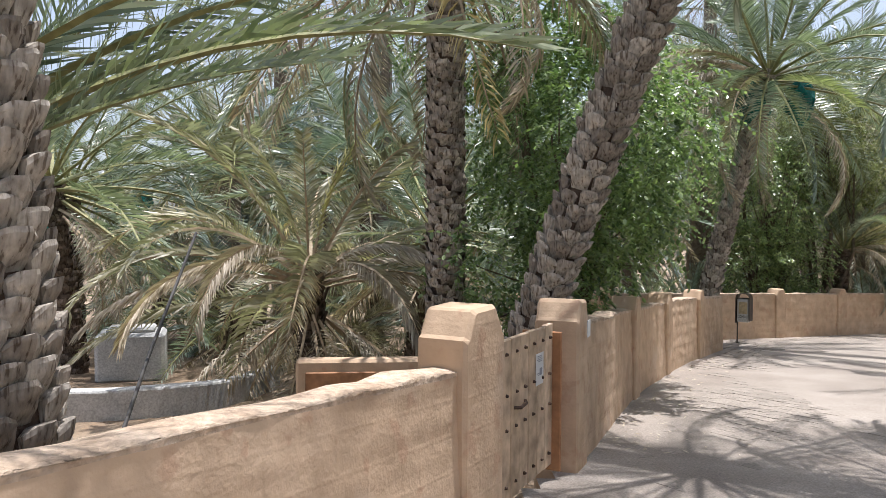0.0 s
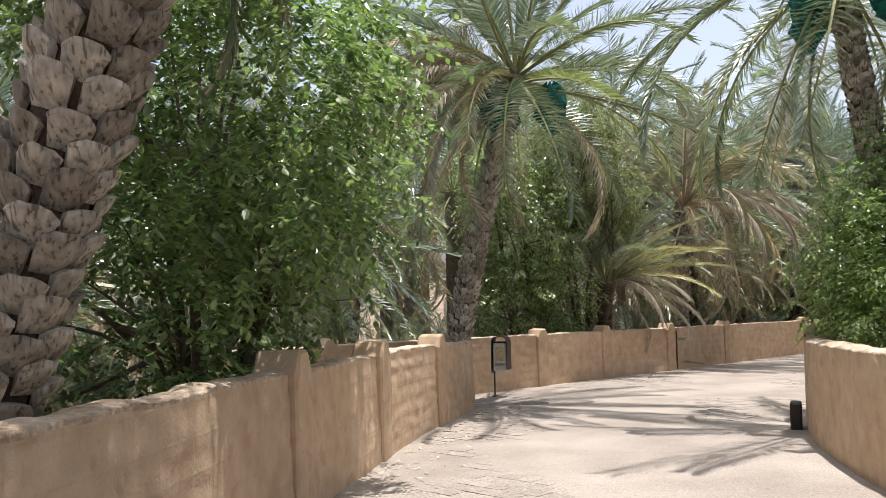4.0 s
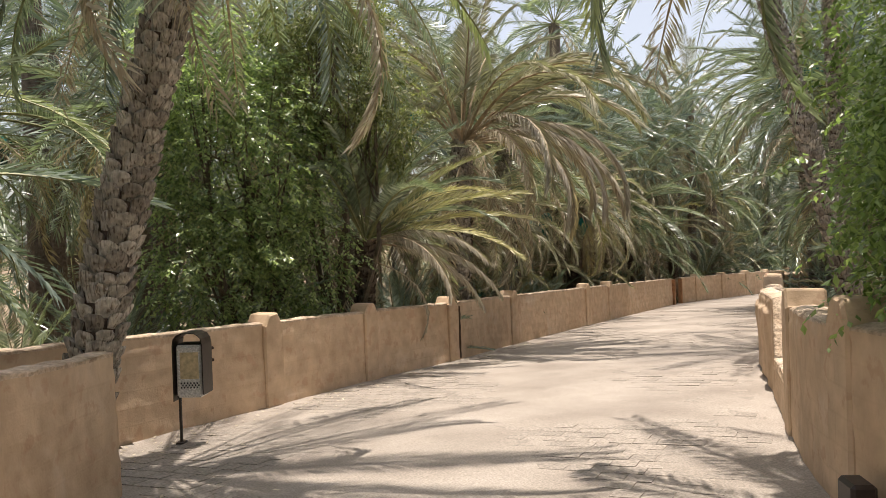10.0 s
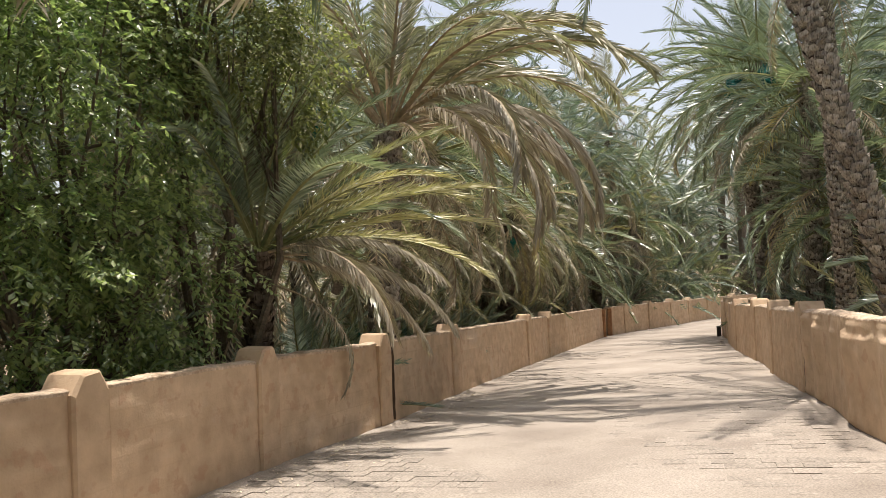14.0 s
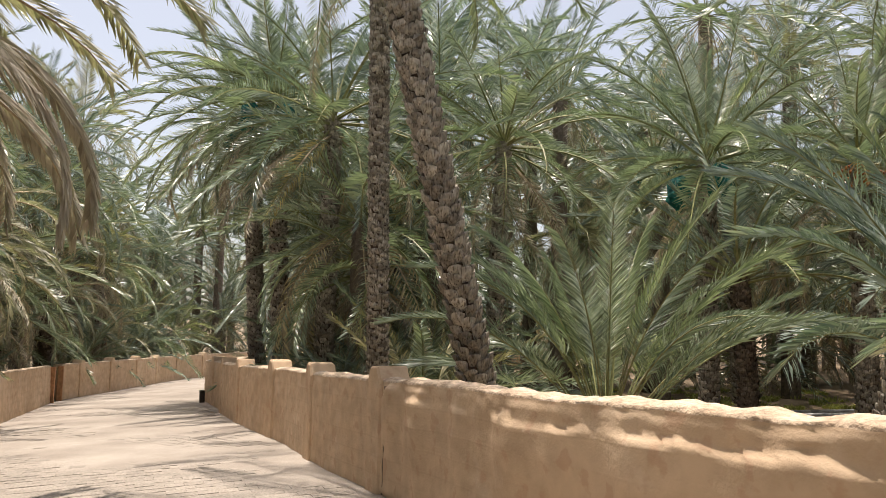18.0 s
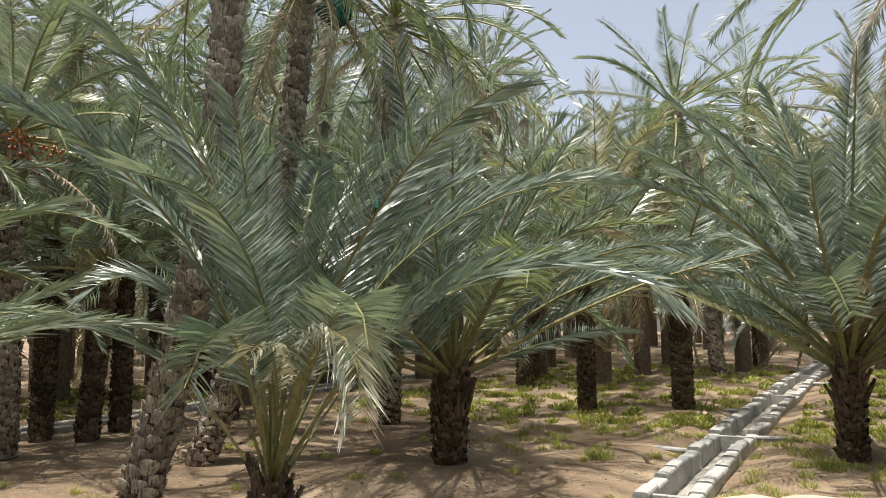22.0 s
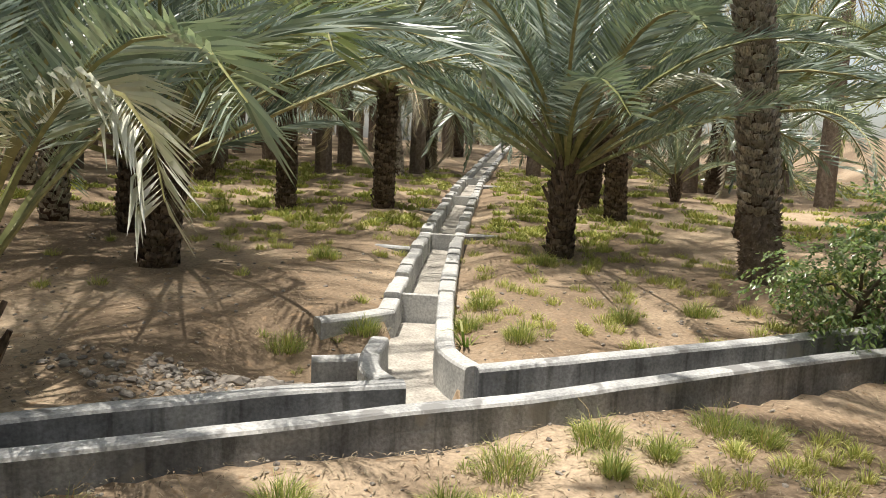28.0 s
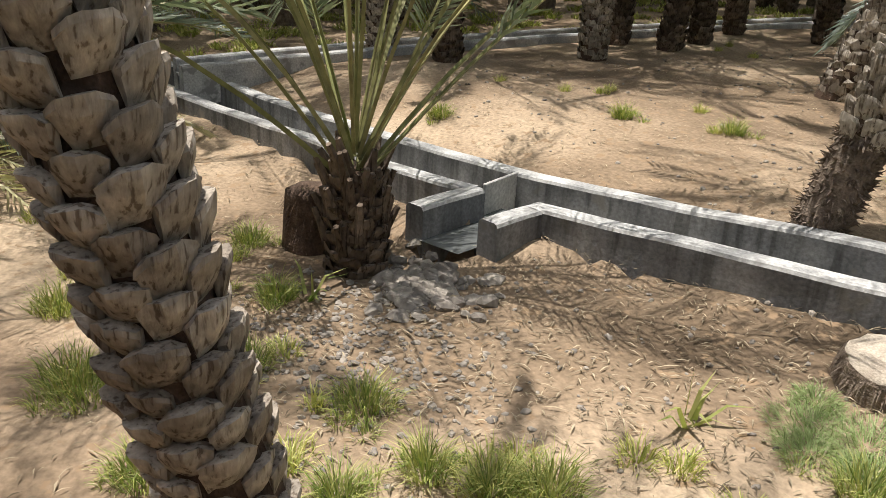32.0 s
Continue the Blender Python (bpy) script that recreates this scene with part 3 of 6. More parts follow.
CHAN_MID = np.array([(5.8, 5.6), (8.0, 6.83), (10.0, 7.9), (12.14, 9.0), (14.2, 10.1), (15.45, 10.82), (16.5, 11.28), (17.6, 11.83), (18.3, 12.25), (19.2, 12.66), (20.5, 13.4), (21.5, 13.83), (22.8, 14.24), (25.3, 14.95), (28.5, 15.7), (34.0, 16.9)])
CROSS_MID = np.array([(15.25, 10.4), (15.4, 9.6), (15.58, 7.6), (15.7, 4.5), (15.75, 0.0), (15.72, -7.0), (15.4, -20.0), (15.0, -33.0)])
OUTLET = np.array([(20.65, 13.5), (20.42, 14.3)])
STRIP = np.concatenate([CHAN_MID, RP[::-1][:24]])


def ground_z(x, y):
    x, y = np.asarray(x, float), np.asarray(y, float)
    cx, cy = np.clip(x, -25, 60), np.clip(y, -30, 50)
    right = inside(cx, cy, ORCHARD_SIDE)
    dr = distance(cx, cy, RP)
    base = np.where(right, orchard_z(cx, cy), road_z(cx, cy) - 0.25)
    dn = distance(cx, cy, CHAN_MID)
    nearside = right & inside(cx, cy, STRIP)
    base = np.where(nearside, channel_z(cx, cy) - 0.19 - 0.11 * np.clip(dn, 0, 1.3) + 0.08 * np.exp(-((dn - 0.55) / 0.2) ** 2) * np.clip(sum_noise(cx, cy, 1.5, 21), -0.5, 1), base)
    far = right & ~nearside & (dn < 1.6)
    base = np.where(far, base + (np.minimum(base, channel_z(cx, cy) - 0.1) - base) * np.clip((1.6 - dn) / 1.1, 0, 1), base)
    dx = distance(cx, cy, CROSS_MID)
    base = np.where(right & (dx < 0.9), base - 0.10 * np.clip((0.9 - dx) / 0.5, 0, 1), base)
    base = np.where(right, base - 0.4 * np.exp(-((cx - 16.35) / 0.7) ** 2 - ((cy - 9.55) / 0.7) ** 2), base)
    bumps = 0.035 * sum_noise(x, y, 1.6, 3) + 0.012 * sum_noise(x, y, 6.0, 4)
    z = base + np.where(right | (dr > 3), bumps, 0.0)
    z = np.where(right & (distance(cx, cy, OUTLET) < 0.2), z - 0.3, z)
    z = np.where(right & ((dn < 0.38) | (dx < 0.3)), z - 0.42, z)
    return np.where(inside(cx, cy, CORRIDOR) | (dr < 0.2), np.minimum(z, road_z(cx, cy) - 0.3), z)


def gz(x, y):
    return float(ground_z(np.array([x]), np.array([y]))[0])


def spaced(lo, hi, a, b, fine, coarse):
    left = -np.geomspace(1, a - lo + 1, coarse)[::-1] + 1 + a
    right = np.geomspace(1, hi - b + 1, coarse) - 1 + b
    return np.concatenate([left[:-1], np.arange(a, b, fine), right])


def height_sheet(name, xs, ys, zf, mat, keep=None):
    gx, gy = np.meshgrid(xs, ys, indexing="ij")
    z = zf(gx.ravel(), gy.ravel())
    verts = np.stack([gx.ravel(), gy.ravel(), z], 1)
    nx, ny = len(xs), len(ys)
    i, j = np.meshgrid(np.arange(nx - 1), np.arange(ny - 1), indexing="ij")
    a = (i * ny + j).ravel()
    faces = np.stack([a, a + ny, a + ny + 1, a + 1], 1)
    if keep is not None:
        mid = verts[faces].mean(1)
        faces = faces[keep(mid[:, 0], mid[:, 1])]
    me = bpy.data.meshes.new(name)
    me.from_pydata(verts.tolist(), [], faces.tolist())
    me.materials.append(mat)
    me.polygons.foreach_set("use_smooth", [True] * len(me.polygons))
    me.update()
    return me


ground_me = height_sheet("ground", spaced(-900, 900, 8, 29, 0.14, 26), spaced(-900, 900, 0, 17.5, 0.14, 26), ground_z, SOIL)
whole("ground", ground_me, None, "dry brown orchard soil with leaf litter and low ridges", "ground", kind="structure")


def road_top(x, y):
    return road_z(x, y) + 0.007 * sum_noise(x, y, 1.1, 8) + 0.004 * sum_noise(x, y, 5.0, 9)


def on_road(x, y):
    return inside(x, y, CORRIDOR) | (np.minimum(distance(x, y, LP), distance(x, y, RP)) < 0.16)


road_me = height_sheet("road", np.arange(-7, 64, 0.14), np.arange(-10.5, 34, 0.14), road_top, SAND, on_road)
whole("road", road_me, None, "pale sand drifted over a paved lane", "road", kind="structure")

# ---- palms ----


def frond_mesh(name, seed, length=3.5, curl=0.9, n=96, leaf=0.46, width=0.027, vee=0.42, droop=0.22, leafmat=None, ribmat=None, stalk=0.2, bare=0.0, power=1.6, rib=0.03, untidy=1.0, steps=10, sweep=0.5):
    """One feather leaf along +x: a tapering rib that bows down, with a leaflet pair at each step."""
    rnd = random.Random(seed)
    b = Build()
    pts, tans, p = [], [], Vector((0, 0, 0))
    side = rnd.uniform(-0.12, 0.12)
    for i in range(steps + 1):
        u = i / steps
        a = -curl * u ** power
        t = Vector((math.cos(a), side * u, math.sin(a))).normalized()
        pts.append(p.copy())
        tans.append(t)
        p = p + t * (length / steps)
    b.tube(pts, [rib * (1 - u / steps) ** 0.8 + 0.004 for u in range(steps + 1)], 3, 1, False)
    for i in range(n):
        u = stalk + (1 - stalk) * (i + 0.5) / n
        k = min(int(u * steps), steps - 1)
        w = u * steps - k
        q, t = pts[k].lerp(pts[k + 1], w), tans[k].lerp(tans[k + 1], w).normalized()
        up = Vector((0, 1, 0)).cross(t) * -1
        up = up if up.z > 0 else -up
        grow = math.sin(min(1.0, (u - stalk) / (1 - stalk) * 1.15 + 0.18) * math.pi * 0.86) ** 0.6
        for sgn in (-1, 1):
            if rnd.random() < bare:
                continue
            ln = leaf * grow * rnd.uniform(0.86, 1.1)
            fwd = sweep + 0.7 * u + rnd.uniform(-0.1, 0.1) * untidy
            v = vee + (0.3, -0.14, 0.08)[(i + (sgn > 0)) % 3] + rnd.uniform(-0.1, 0.1) * untidy
            d = (t * fwd + Vector((0, sgn, 0)) + up * v).normalized()
            mid = q + d * ln * 0.42
            d2 = (d - Vector((0, 0, droop * rnd.uniform(0.5, 1.5)))).normalized()
            tip = mid + d2 * ln * 0.62
            wv = d.cross(up).cross(d).normalized()
            roll = 0.35 * sgn + rnd.uniform(-0.45, 0.45) * untidy
            wv = (wv * math.cos(roll) + d.cross(wv) * math.sin(roll)) * width * rnd.uniform(0.8, 1.15)
            b.add([q, mid + wv * 0.5, tip, mid - wv * 0.5], [(0, 1, 3), (1, 2, 3)], 0)
    return b.mesh(name, [leafmat, ribmat], False)


def frond_set(prefix, leafmat, ribmat, curls, **kw):
    return [frond_mesh(prefix, 40 + 7 * k + len(prefix), curl=c, leafmat=leafmat, ribmat=ribmat, **kw) for k, c in enumerate(curls)]


GREEN = frond_set("frond", FROND, RACHIS, (0.45, 0.8, 1.15, 1.5))
GREY = frond_set("frond", FROND_BLUE, RACHIS, (0.4, 0.75, 1.1, 1.5))
DRY = frond_set("dry_frond", FROND_DRY, RACHIS_DRY, (0.9, 1.4, 1.9), n=84, width=0.03, droop=1.0, vee=0.0, bare=0.12, untidy=2.2)
YELLOW = frond_set("yellow_frond", FROND_YELLOW, RACHIS, (0.6, 1.0), untidy=1.5)
TAN = frond_set("dry_frond", FROND_DRY, RACHIS_DRY, (1.1, 1.7, 2.15), droop=0.7, vee=-0.05, n=120, width=0.034, leaf=0.5, untidy=1.1, power=1.45, sweep=1.0)
PALE = frond_set("pale_frond", FROND_PALE, RACHIS, (1.7, 2.75), droop=1.3, vee=0.25, leaf=0.58, n=60, width=0.036, stalk=0.48, power=2.4, length=3.2, untidy=1.6)
OLIVE = frond_set("frond", FROND_OLIVE, RACHIS_DRY, (0.8, 1.2, 1.6, 2.0), droop=0.45, vee=0.2, untidy=1.0, n=108, width=0.034, sweep=0.75)
OLIVE_MID = frond_set("frond", FROND_OLIVE, RACHIS_DRY, (0.8, 1.2, 1.6, 2.0), n=66, droop=0.4, untidy=1.3, width=0.04)
MID = frond_set("frond", FROND, RACHIS, (0.45, 0.8, 1.15, 1.5), n=72, width=0.031)
MID_GREY = frond_set("frond", FROND_BLUE, RACHIS, (0.4, 0.75, 1.1, 1.5), n=72, width=0.031)
YOUNG = frond_set("frond", FROND, RACHIS, (0.55, 0.95, 1.35, 1.75), stalk=0.36, length=3.9, rib=0.015, leaf=0.52, droop=0.3)
YOUNG_GREY = frond_set("frond", FROND_BLUE, RACHIS, (0.55, 0.95, 1.35, 1.75), stalk=0.36, length=3.9, rib=0.015, leaf=0.52, droop=0.3)
FAR = frond_set("frond", FROND, RACHIS, (0.6, 1.0, 1.5), n=42, width=0.044, leaf=0.46, steps=5, rib=0.016)
FAR_DRY = frond_set("dry_frond", FROND_DRY, RACHIS_DRY, (1.2, 1.8), n=36, width=0.045, droop=0.9, vee=0.1, steps=5, rib=0.016)


def boot_shape(seed):
    """A cut leaf base: a convex, upward-leaning shield with a split, blunt end."""
    rng = random.Random(seed)
    v, f, cols, rows = [], [], 6, 5
    split = rng.choice((1, 2, 3, 4, 9))
    lean = rng.uniform(-0.15, 0.15)
    for r, h in enumerate((0.0, 0.3, 0.62, 0.88, 1.0)):
        half = 0.069 * (0.68 + 0.38 * math.sin(math.pi * (0.05 + 0.5 * h))) * rng.uniform(0.96, 1.04)
        for k in range(cols):
            u = k / (cols - 1) * 2 - 1
            out = (0.002 + 0.068 * math.sin(math.pi * (0.03 + 0.5 * h))) * (1 - 0.55 * u * u) - (0.016 * h if k == split else 0) + rng.uniform(-0.003, 0.003)
            up = 0.138 * h - (0.026 * abs(u) ** 3 + rng.uniform(0, 0.006)) * (r >= 3)
            v.append((u * half + lean * 0.1 * h, out, up))
    for k in range(cols):
        x, y, z = v[(rows - 1) * cols + k]
        v.append((x * 0.85, y * 0.25 - 0.01, z - 0.012))
    for r in range(rows):
        f += [(r * cols + k, r * cols + k + 1, (r + 1) * cols + k + 1, (r + 1) * cols + k) for k in range(cols - 1)]
    for s in (0, cols - 1):
        f.append(tuple(r * cols + s for r in range(rows + 1)))
    return v, f


BOOTS = []
for _k in range(5):
    _v, _f = boot_shape(90 + _k)
    _b = Build()
    _b.add(_v, _f)
    BOOTS.append(_b.mesh("leaf_base", BOOT, False))


def trunk_line(p0, p1, bend, n=10):
    """From base to top; bend moves the middle sideways."""
    a, c = Vector(p0), Vector(p1)
    return [a.lerp(c, k / n) + Vector(bend) * math.sin(math.pi * k / n) for k in range(n + 1)]


def along(path, s):
    """The point at length s of a line."""
    for a, b in zip(path, path[1:]):
        d = (b - a).length
        if s <= d:
            return a.lerp(b, s / d)
        s -= d
    return path[-1].copy()


def boots_on(path, r0, r1, rng, start=0.0, gap=0.118, scale=1.0, around=None):
    """Poses of leaf bases in a spiral round a trunk."""
    d = [0.0]
    for a, b in zip(path, path[1:]):
        d.append(d[-1] + (b - a).length)
    out, s, k = [], start, 0
    while s < d[-1] - 0.02:
        j = max(q for q in range(len(d) - 1) if d[q] <= s)
        u = (s - d[j]) / (d[j + 1] - d[j])
        p, t = path[j].lerp(path[j + 1], u), (path[j + 1] - path[j]).normalized()
        r = r0 + (r1 - r0) * s / d[-1]
        m = around or max(6, 2 * math.pi * r / (0.118 * scale))
        x = t.cross(Vector((0.3, 0.9, 0.1))).normalized()
        y = t.cross(x)
        a = k * 2.39996 + rng.uniform(-0.07, 0.07)
        n = x * math.cos(a) + y * math.sin(a)
        side = t.cross(n)
        z = t + n * rng.uniform(-0.02, 0.1) + side * rng.uniform(-0.1, 0.1)
        q = p + n * (r * 0.95) + t * rng.uniform(-0.02, 0.02)
        f = scale * rng.uniform(0.92, 1.18)
        mm = Matrix(((side.x, n.x, z.x, q.x), (side.y, n.y, z.y, q.y), (side.z, n.z, z.z, q.z), (0, 0, 0, 1)))
        out.append(mm @ Matrix.Scale(f, 4))
        s += gap * scale / m
        k += 1
    return out


def palm(name, base, top, r=0.2, fronds=28, size=1.0, lift=(-15, 80), bend=(0, 0, 0), dry=6, pieces=False, kind_set=None, label="", seed=1, r_top=None, yellow=0, nets=0, bunches=0, boots=True, boot_from=0.0, only=None, group="date palms", big=1.0, extra=()):
    rng = random.Random(seed)
    base, top = Vector(base), Vector(top)
    r = r - 0.04
    root = thing(name, Matrix.Translation(base), label or "date palm with a scaly trunk and arching grey-green fronds", "palm tree", group)
    path = trunk_line((0, 0, -0.25), top - base, bend)
    rt = r_top or r * 0.85
    b = Build()
    b.tube(path, [r * 1.25 if k == 0 else r * 1.08 if k == 1 else r + (rt - r) * k / 10 for k in range(11)], 12, 0)
    poses = boots_on(path, r, rt, rng, 0.2 + boot_from, scale=big) if boots else []
    v, f = ([(-0.075, 0, 0), (0.075, 0, 0), (-0.085, 0.03, 0.07), (0.085, 0.03, 0.07), (0, 0.05, 0.06), (-0.055, 0.04, 0.125), (0.055, 0.04, 0.12), (0, 0.065, 0.11), (0, 0.0, 0.11)], [(0, 1, 4), (0, 4, 2), (1, 3, 4), (2, 4, 7, 5), (4, 3, 6, 7), (5, 7, 8), (7, 6, 8)])
    rnb = random.Random(seed + 9)
    for k, mm in enumerate(poses if not pieces else poses[300:]):
        b.add([mm @ Vector((q[0], q[1] * rnb.uniform(0.7, 1.3), q[2])) for q in v], f, 1)
    part("trunk", b, [BARK, BOOT if pieces or path[-1].z > 4.5 else BOOT_DARK], root)
    if pieces:
        for k, mm in enumerate(poses):
            if k < 300:
                part("leaf_base", BOOTS[(k * 7) % 5], None, root, m=mm)
    fs = kind_set or GREEN
    head = top - base
    for k in range(fronds):
        u = (k + 0.5) / fronds
        az = k * 2.39996 + rng.uniform(-0.25, 0.25)
        el = radians(lift[1] + (lift[0] - lift[1]) * u ** 0.8 + rng.uniform(-7, 7))
        if only and not only(az % (2 * math.pi), el):
            continue
        me = fs[min(len(fs) - 1, int(u * len(fs) + rng.uniform(-0.5, 0.8)) % len(fs))]
        sc = size * rng.uniform(0.82, 1.1) * (0.8 + 0.2 * min(1, u * 3))
        if k < yellow:
            me = YELLOW[k % 2]
        m = Matrix.Translation(head + Vector((0, 0, 0.12 - 0.25 * u))) @ Matrix.Rotation(az, 4, "Z") @ Matrix.Rotation(-el, 4, "Y") @ Matrix.Translation((r * 0.4, 0, 0)) @ Matrix.Rotation(rng.uniform(-0.5, 0.5), 4, "X") @ Matrix.Scale(sc, 4)
        part("frond", me, None, root, m=m)
    for k in range(dry):
        az = k * 2.39996 + 1.1 + rng.uniform(-0.4, 0.4)
        el = radians(rng.uniform(-55, -15))
        if only and not only(az % (2 * math.pi), el):
            continue
        m = Matrix.Translation(head + Vector((0, 0, -0.3))) @ Matrix.Rotation(az, 4, "Z") @ Matrix.Rotation(-el, 4, "Y") @ Matrix.Translation((r * 0.5, 0, 0)) @ Matrix.Rotation(rng.uniform(-0.7, 0.7), 4, "X") @ Matrix.Scale(size * rng.uniform(0.7, 0.95), 4)
        part("dry_frond", DRY[k % 3], None, root, "dry brown frond", m=m)
    if boots and head.z < 1.7:
        cb = Build()
        for k in range(60):
            az, u = k * 2.39996 + rng.uniform(-0.2, 0.2), rng.random()
            o = Vector((math.cos(az), math.sin(az), 0))
            p = head + o * rt * (1.1 - 0.25 * u) + Vector((0, 0, -0.6 + 0.68 * u))
            e = (o * rng.uniform(0.25, 0.6) + Vector((0, 0, 1))).normalized()
            ln = rng.uniform(0.14, 0.34)
            cb.tube([p, p + e * ln * 0.5, p + e * ln], [0.05, 0.032, 0.02], 5)
        part("stalk_stubble", cb, BOOT_DARK, root, "brown stubs of cut frond stalks", kind="stuff")
    for me, az, el, roll, sc in extra:
        m = Matrix.Translation(head) @ Matrix.Rotation(radians(az), 4, "Z") @ Matrix.Rotation(-radians(el), 4, "Y") @ Matrix.Rotation(radians(roll), 4, "X") @ Matrix.Scale(sc, 4)
        part("frond", me, None, root, me["look"] if "look" in me else "", m=m)
    if boot_from > 0.1:
        rb_ = Build()
        for k in range(900):
            s = rng.random() ** 1.3 * (boot_from + 0.25)
            q, a = along(path, s + 0.2), rng.uniform(0, 6.283)
            o = Vector((math.cos(a), math.sin(a), 0))
            p = q + o * r * (1.12 - 0.1 * s)
            e = p + o * rng.uniform(0.03, 0.075) + Vector((0, 0, rng.uniform(-0.06, 0.05)))
            w = Vector((-o.y, o.x, rng.uniform(-0.4, 0.4))) * 0.014
            rb_.add([p - w, p + w, e, p - Vector((0, 0, 0.03))], [(0, 1, 2), (1, 3, 2), (3, 0, 2)])
        part("root_mat", rb_, ROOTS, root, "mat of stubby brown roots", kind="stuff")
        cuff = Build()
        cuff.tube([along(path, k * 0.16 * (boot_from + 0.3)) for k in range(7)], [r * (1.28 - 0.035 * k) for k in range(7)], 14)
        part("root_cuff", cuff, ROOTS, root, smooth=True)
    for k in range(nets):
        az = k * 2.1 + seed
        c = head + Vector((math.cos(az) * 0.62, math.sin(az) * 0.62, -0.45 - 0.1 * (k % 2)))
        nb = Build()
        rings = [(0.25, 0.05), (0.17, 0.14), (0.05, 0.22), (-0.12, 0.25), (-0.28, 0.2), (-0.38, 0.09), (-0.46, 0.02)]
        for z, rr in rings:
            for a in range(9):
                w = 1.1 * rr * (1 + 0.24 * math.sin(a * 2.7 + z * 14 + k) + 0.14 * math.sin(a * 4.9 + z * 31))
                nb.v.append((c.x + w * math.cos(a * 0.698), c.y + w * math.sin(a * 0.698), c.z + z * 1.15 + 0.05 * math.sin(a * 3.1 + k)))
        nb.f = [(i * 9 + a, i * 9 + (a + 1) % 9, i * 9 + 9 + (a + 1) % 9, i * 9 + 9 + a) for i in range(6) for a in range(9)]
        nb.s = [0] * len(nb.f)
        part("date_net", nb, NET, root, "green mesh bag over a date bunch")
    for k in range(bunches):
        az = k * 1.3 + seed
        c = head + Vector((math.cos(az) * 0.6, math.sin(az) * 0.6, -0.15))
        nb = Build()
        for q in range(26):
            o = c + Vector((rng.gauss(0, 0.14), rng.gauss(0, 0.14), rng.uniform(-0.42, 0.0)))
            nb.tube([c + Vector((0, 0, 0.1)), o], [0.006, 0.004], 3, 1, False)
            nb.box(o.x, o.y, o.z, 0.05, 0.05, 0.07, slot=0, bevel=0.02)
        part("fruit_stalk", nb, [DATES, STALK], root, "hanging bunch of orange-red dates")
    return root


def rise(x, y, h=0.0):
    return gz(x, y) + h


# orchard palms beside the right wall
palm("date_palm", (18.16, 16.13, rise(18.16, 16.13)), (17.45, 17.95, 6.3), 0.2, 32, 1.05, (-18, 75), (0.05, 0, 0), 0, True, seed=4, big=1.12, label="tall leaning date palm with pale diamond leaf scars on its trunk", bunches=0)
palm("date_palm", (21.65, 18.5, rise(21.65, 18.5)), (21.5, 18.7, 7.2), 0.19, 20, 0.95, (-10, 75), dry=2, seed=5, label="tall straight date palm with a finely scarred grey trunk", big=0.8)
palm("date_palm", (28.6, 22.6, rise(28.6, 22.6)), (27.6, 22.75, 6.0), 0.24, 64, 1.05, (-55, 80), dry=14, seed=6, nets=5, kind_set=MID)
palm("date_palm", (29.6, 23.6, rise(29.6, 23.6)), (29.3, 24.1, 5.8), 0.24, 64, 1.05, (-55, 80), dry=14, seed=7, nets=4, kind_set=MID)
palm("date_palm", (33.5, 22.3, rise(33.5, 22.3)), (33.6, 22.3, 2.6), 0.22, 24, 0.7, (-20, 75), dry=4, seed=8, label="short date palm with dark fruit stalks")
palm("date_palm", (20.42, 14.98, rise(20.42, 14.98)), (20.45, 15.0, rise(20.42, 14.98) + 0.66), 0.24, 36, 1.0, (42, 87), dry=0, seed=9, big=0.8, r_top=0.15, only=lambda az, el: el > 1.05 or abs(az - 2.8) > 0.9, label="low broad date palm on a short stump beside the channel outlet", kind_set=YOUNG)
palm("date_palm", (19.3, 12.15, rise(19.3, 12.15)), (19.3, 10.95, 5.8), 0.185, 28, 1.05, (-10, 75), (-0.27, -0.24, 0), 0, True, seed=10, r_top=0.12, big=1.05, label="leaning date palm with a thick root-covered foot and scaly trunk", boot_from=0.7)
palm("date_palm", (18.15, 11.33, rise(18.15, 11.33)), (18.15, 11.33, rise(18.15, 11.33) + 0.7), 0.2, 32, 1.05, (50, 88), dry=0, seed=11, only=lambda az, el: el > 1.25 or not 0.5 < az < 2.0, label="young date palm with upright fronds and a bent pale frond", kind_set=YOUNG_GREY, extra=((PALE[1], 152, 56, 0, 0.98), (PALE[0], 140, 60, -25, 0.7)))
palm("date_palm", (18.75, 7.25, rise(18.75, 7.25)), (18.68, 7.2, rise(18.75, 7.25) + 1.25), 0.25, 30, 1.25, (18, 84), dry=0, seed=12, kind_set=GREY)
palm("date_palm", (13.92, 4.8, rise(13.92, 4.8)), (13.9, 4.8, rise(13.92, 4.8) + 1.25), 0.21, 36, 1.32, (30, 86), dry=0, seed=13, kind_set=GREY, extra=((TAN[2], 104, 76, 0, 0.62), (TAN[1], 84, 80, 60, 0.58), (TAN[2], 140, 70, 30, 0.6), (PALE[0], 152, 50, 0, 0.85)))
palm("date_palm", (11.33, 5.7, rise(11.33, 5.7)), (12.3, 6.0, 5.4), 0.26, 26, 1.0, (-25, 75), dry=5, pieces=True, seed=14, boot_from=0.9, label="tall date palm with a smooth rooted foot and scaly trunk")
palm("date_palm", (21.95, 8.9, rise(21.95, 8.9)), (21.2, 7.5, 6.6), 0.21, 28, 1.1, (-30, 70), (-0.2, -0.3, 0), dry=8, seed=15, nets=2)
palm("date_palm", (21.7, 4.5, rise(21.7, 4.5)), (21.25, 4.95, 6.4), 0.22, 28, 1.1, (-30, 70), dry=6, seed=16)
